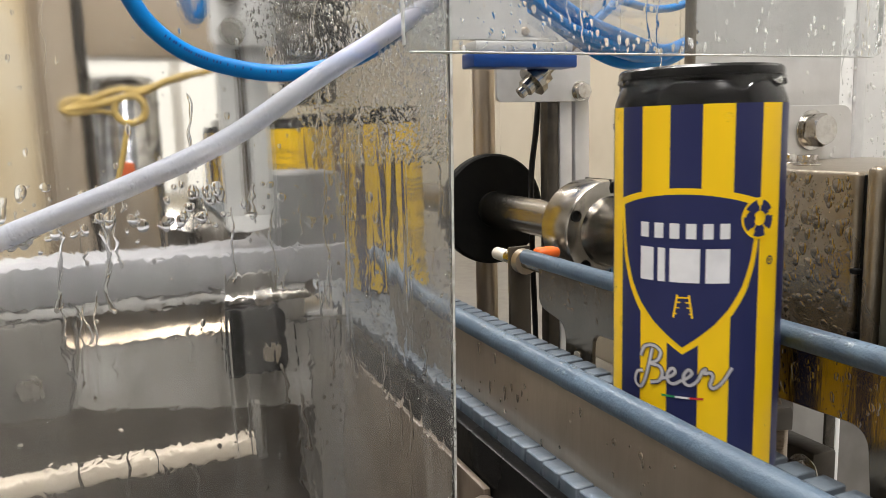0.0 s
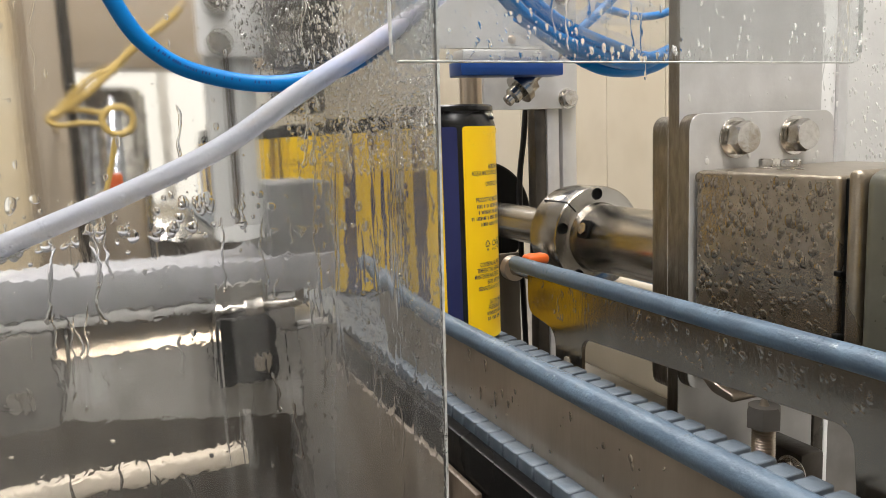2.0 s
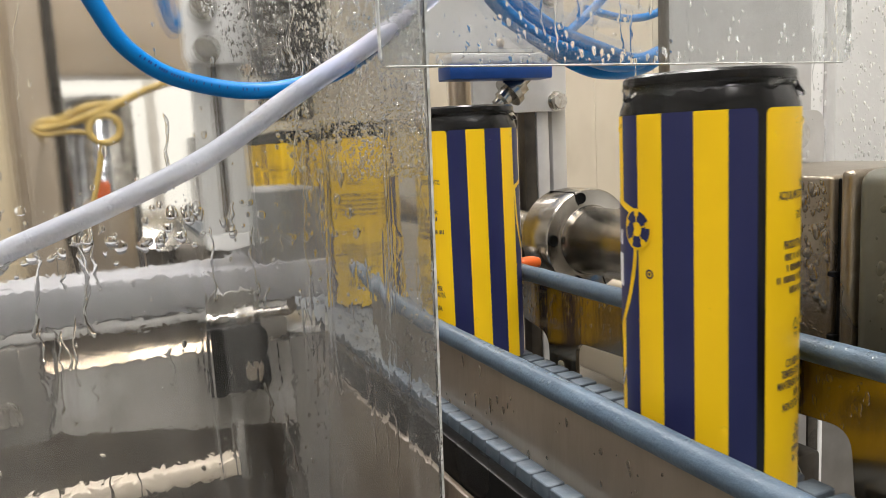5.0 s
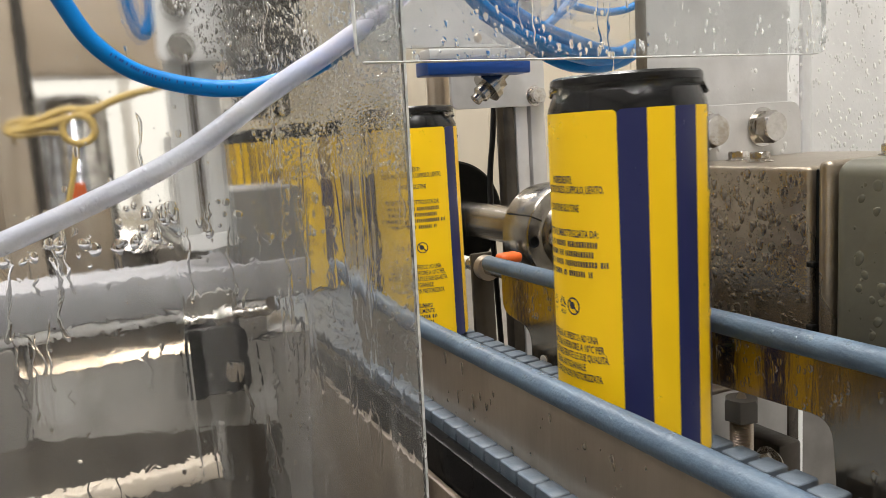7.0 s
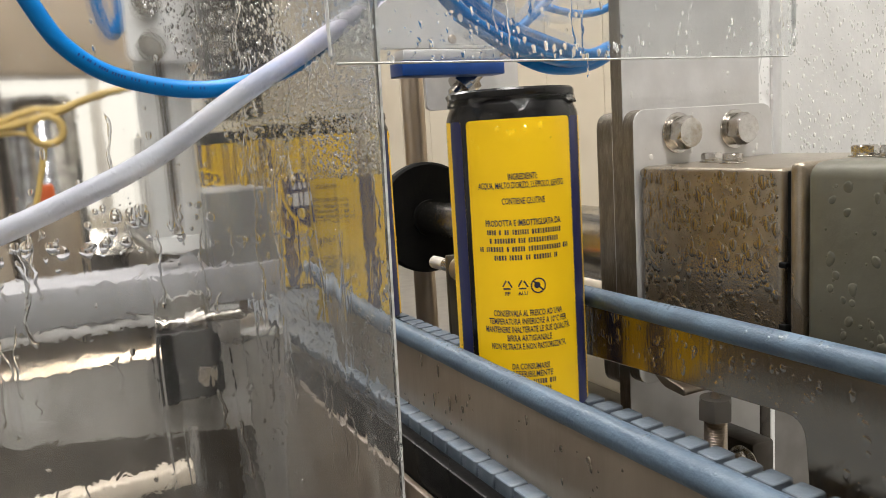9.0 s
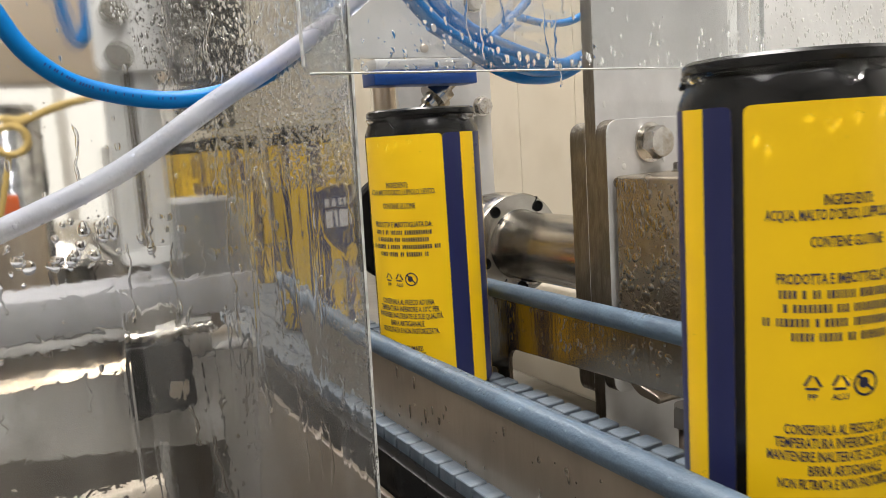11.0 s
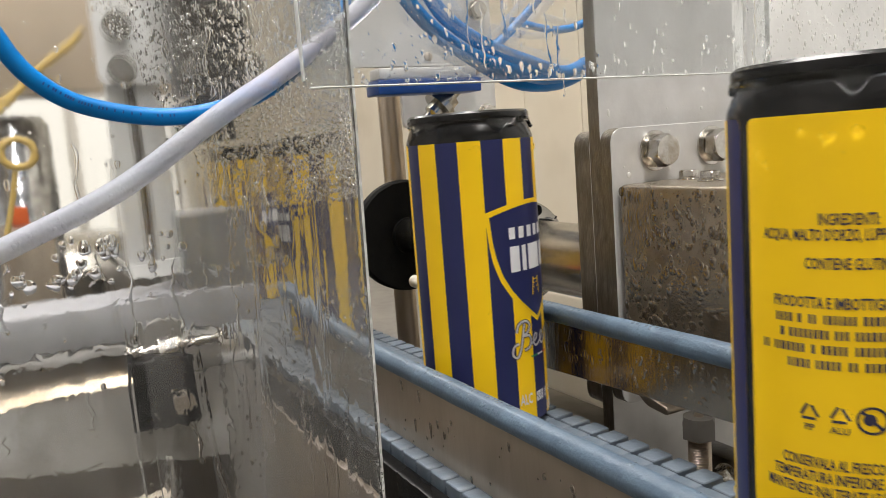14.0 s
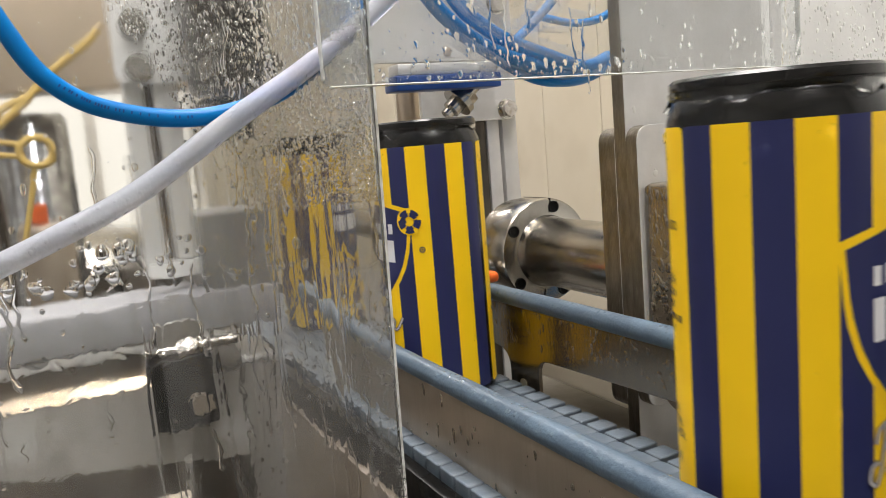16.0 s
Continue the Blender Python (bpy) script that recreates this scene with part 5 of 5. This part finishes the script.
# ---- water ----
drops("water_drops", lambda u, v: ((SHEET_X + 0.00005, 0.906 * (-0.16 + u * 0.29), 0.1345 + 0.906 * (-0.10 + v * 0.33 - 0.1345)), (1, 0, 0)), 1300, 0.00018, 0.0010, 1, "clear water drops on the acrylic sheet", 1.6, 4.0)
drops("water_drops", lambda u, v: ((SHEET_X + 0.00005, 0.906 * (0.132 - (0.055 + 0.05 * v) * u ** 1.7), 0.1345 + 0.906 * (0.118 + v * 0.10 - 0.1345)), (1, 0, 0)), 10500, 0.00016, 0.0008, 2, "fine water spray on the acrylic sheet", 0.3, 2.8)
drops("water_drops", lambda u, v: ((TOP_X + 0.00005, 0.103 + u * 0.246, 0.163 + v * v * 0.06), (1, 0, 0)), 1100, 0.0002, 0.0012, 3, "clear water drops on the top sheet", 1.2, 4.0)
drops("water_drops", lambda u, v: ((-0.2852 + u * 0.0755, 0.24895, 0.045 + v * 0.0655), (0, -1, 0)), 2200, 0.0002, 0.0021, 4, "water drops on the gear housing", 0.9, 7.0, BEAD_COVER)
drops("water_drops", lambda u, v: ((-0.190 + u * 0.118, 0.24755, 0.033 + v * 0.075), (0, -1, 0)), 300, 0.0003, 0.0020, 5, "water drops on the olive cover", 0.6, 2.2, BEAD_OLIVE)
drops("water_drops", lambda u, v: ((-0.400 + u * 0.23, 0.2227, 0.030 + v * 0.019), (0, -1, 0)), 300, 0.0003, 0.0014, 6, "water drops on the far guide plate", 1.2, 2.0, BEAD_STEEL)
drops("water_drops", lambda u, v: ((-0.165 + u * 0.13, 0.2227, -0.035 + v * 0.080), (0, -1, 0)), 200, 0.0003, 0.0016, 16, "water drops on the far guide plate", 1.6, 2.0, BEAD_STEEL)
drops("water_drops", lambda u, v: ((-0.425 + u * 0.35, 0.1411, 0.010 + v * 0.026), (0, -1, 0)), 90, 0.0004, 0.0014, 7, "water drops running down the near guide plate", 3.0, 1.6, BEAD_STEEL)
drops("water_drops", lambda u, v: ((-0.40 + u * 0.36, 0.2195 - 0.0044 * math.sin(v * 1.2), 0.0548 + 0.0044 * math.cos(v * 1.2)), (0, -math.sin(v * 1.2), math.cos(v * 1.2))), 700, 0.00025, 0.0011, 8, "water drops on the far guide rod", 0, 2.0, BEAD_RAIL)
drops("water_drops", lambda u, v: ((-0.33 + u * 0.30, 0.144 - 0.0044 * math.sin(v * 1.4 - 0.4), 0.0412 + 0.0044 * math.cos(v * 1.4 - 0.4)), (0, -math.sin(v * 1.4 - 0.4), math.cos(v * 1.4 - 0.4))), 800, 0.00025, 0.0010, 9, "water drops on the near guide rod", 0, 2.0, BEAD_RAIL)
drops("water_drops", lambda u, v: ((-0.4048, 0.465 + u * 0.30, 0.10 + v * 0.20), (1, 0, 0)), 2400, 0.0003, 0.0016, 10, "water drops on the white side panel", 1.0, 2.4, BEAD_WHITE)

drops("water_drops", lambda u, v: ((SHEET_X + 0.00005, 0.906 * (-0.09 + u * 0.19), 0.1345 + 0.906 * (0.096 + v * v * 0.020 - 0.1345)), (1, 0, 0)), 150, 0.0004, 0.0022, 31, "large clear water drops on the acrylic sheet", 0.8, 1.6)
drops("water_drops", lambda u, v: ((-0.2879, 0.250 + u * 0.083, 0.114 + v * 0.022), (1, 0, 0)), 16, 0.0004, 0.0015, 32, "water drops on the bolt plate", 1.6, 2.0, BEAD_WHITE)
drops("water_drops", lambda u, v: ((-0.2965, 0.250 + u * 0.085, 0.145 + v * 0.09), (1, 0, 0)), 40, 0.0004, 0.0014, 33, "water drops on the tall plate", 1.6, 2.0, BEAD_WHITE)
drops("water_drops", lambda u, v: ((SHEET_X + 0.00005, 0.906 * (0.132 - u * u * 0.06), 0.1345 + 0.906 * (-0.07 + v * 0.15 - 0.1345)), (1, 0, 0)), 1100, 0.00018, 0.0009, 35, "fine water specks low on the acrylic sheet", 0.6, 3.0)
drops("water_drops", on_tube, 900, 0.0002, 0.0009, 34, "fine water beads on the milky tube", 0, 2.5, TUBE_WHITE)
hung = lathe([(0, -0.0062), (0.0012, -0.0058), (0.0020, -0.0042), (0.0026, -0.0015), (0.0034, 0.0008), (0.0030, 0.0018), (0, 0.0018)], (-0.2865, 0.0612, 0.1509), "z", 20)
tagged(part("water_drop", hung, WATER), "clear drop hanging under the blue hose", "water drop")
water_runs(SHEET_X, -0.1087, 0.1133, -0.0418, 0.1939, 16, 21, "wandering runs of water on the acrylic sheet")
water_runs(SHEET_X, 0.068, 0.1178, 0.0307, 0.1939, 28, 22, "wandering runs of water near the sheet's edge")
water_runs(SHEET_X, -0.0544, 0.0816, 0.0996, 0.1177, 14, 24, "thick runs of water above the beam")
water_runs(SHEET_X, -0.10, 0.112, -0.04, 0.085, 34, 25, "thin runs of water in the film below the beam")
water_runs(TOP_X, 0.105, 0.345, 0.175, 0.22, 26, 23, "runs of water on the top sheet")

# ---- what moves ----
def motions():
    end = 16.0
    for ob, (way, turn) in zip(cans, CANS):
        walk(ob, [(t, pose(x, CAN_Y, BELT_Z, 0, 0, turn)) for t, x in way])
    # the strap is pulled taut, let go and pulled again
    slack, taut = pose(0, 0, 0), pose(0, 0, 0.004, 24)
    walk(strap_band, [(0, slack), (1.6, slack), (2.0, taut), (4.4, taut), (5.2, slack), (12.7, slack), (13.1, taut), (end, taut)])
    home, drawn = pose(0, 0, 0), pose(0, 0.045, 0.05)
    walk(hall_hose, [(0, home), (1.6, home), (2.0, drawn), (4.4, drawn), (5.2, home), (12.9, home), (13.3, drawn), (end, drawn)])
    walk(belt, [(0, pose(0, 0, 0)), (end, pose(SPEED * end, 0, 0))])
    walk(shaft, [(i * 0.5, pose(0, SHAFT_Y, SHAFT_Z, SHAFT_TURN * i * 0.5)) for i in range(33)])


SHAFT_TURN = -68.0
motions()
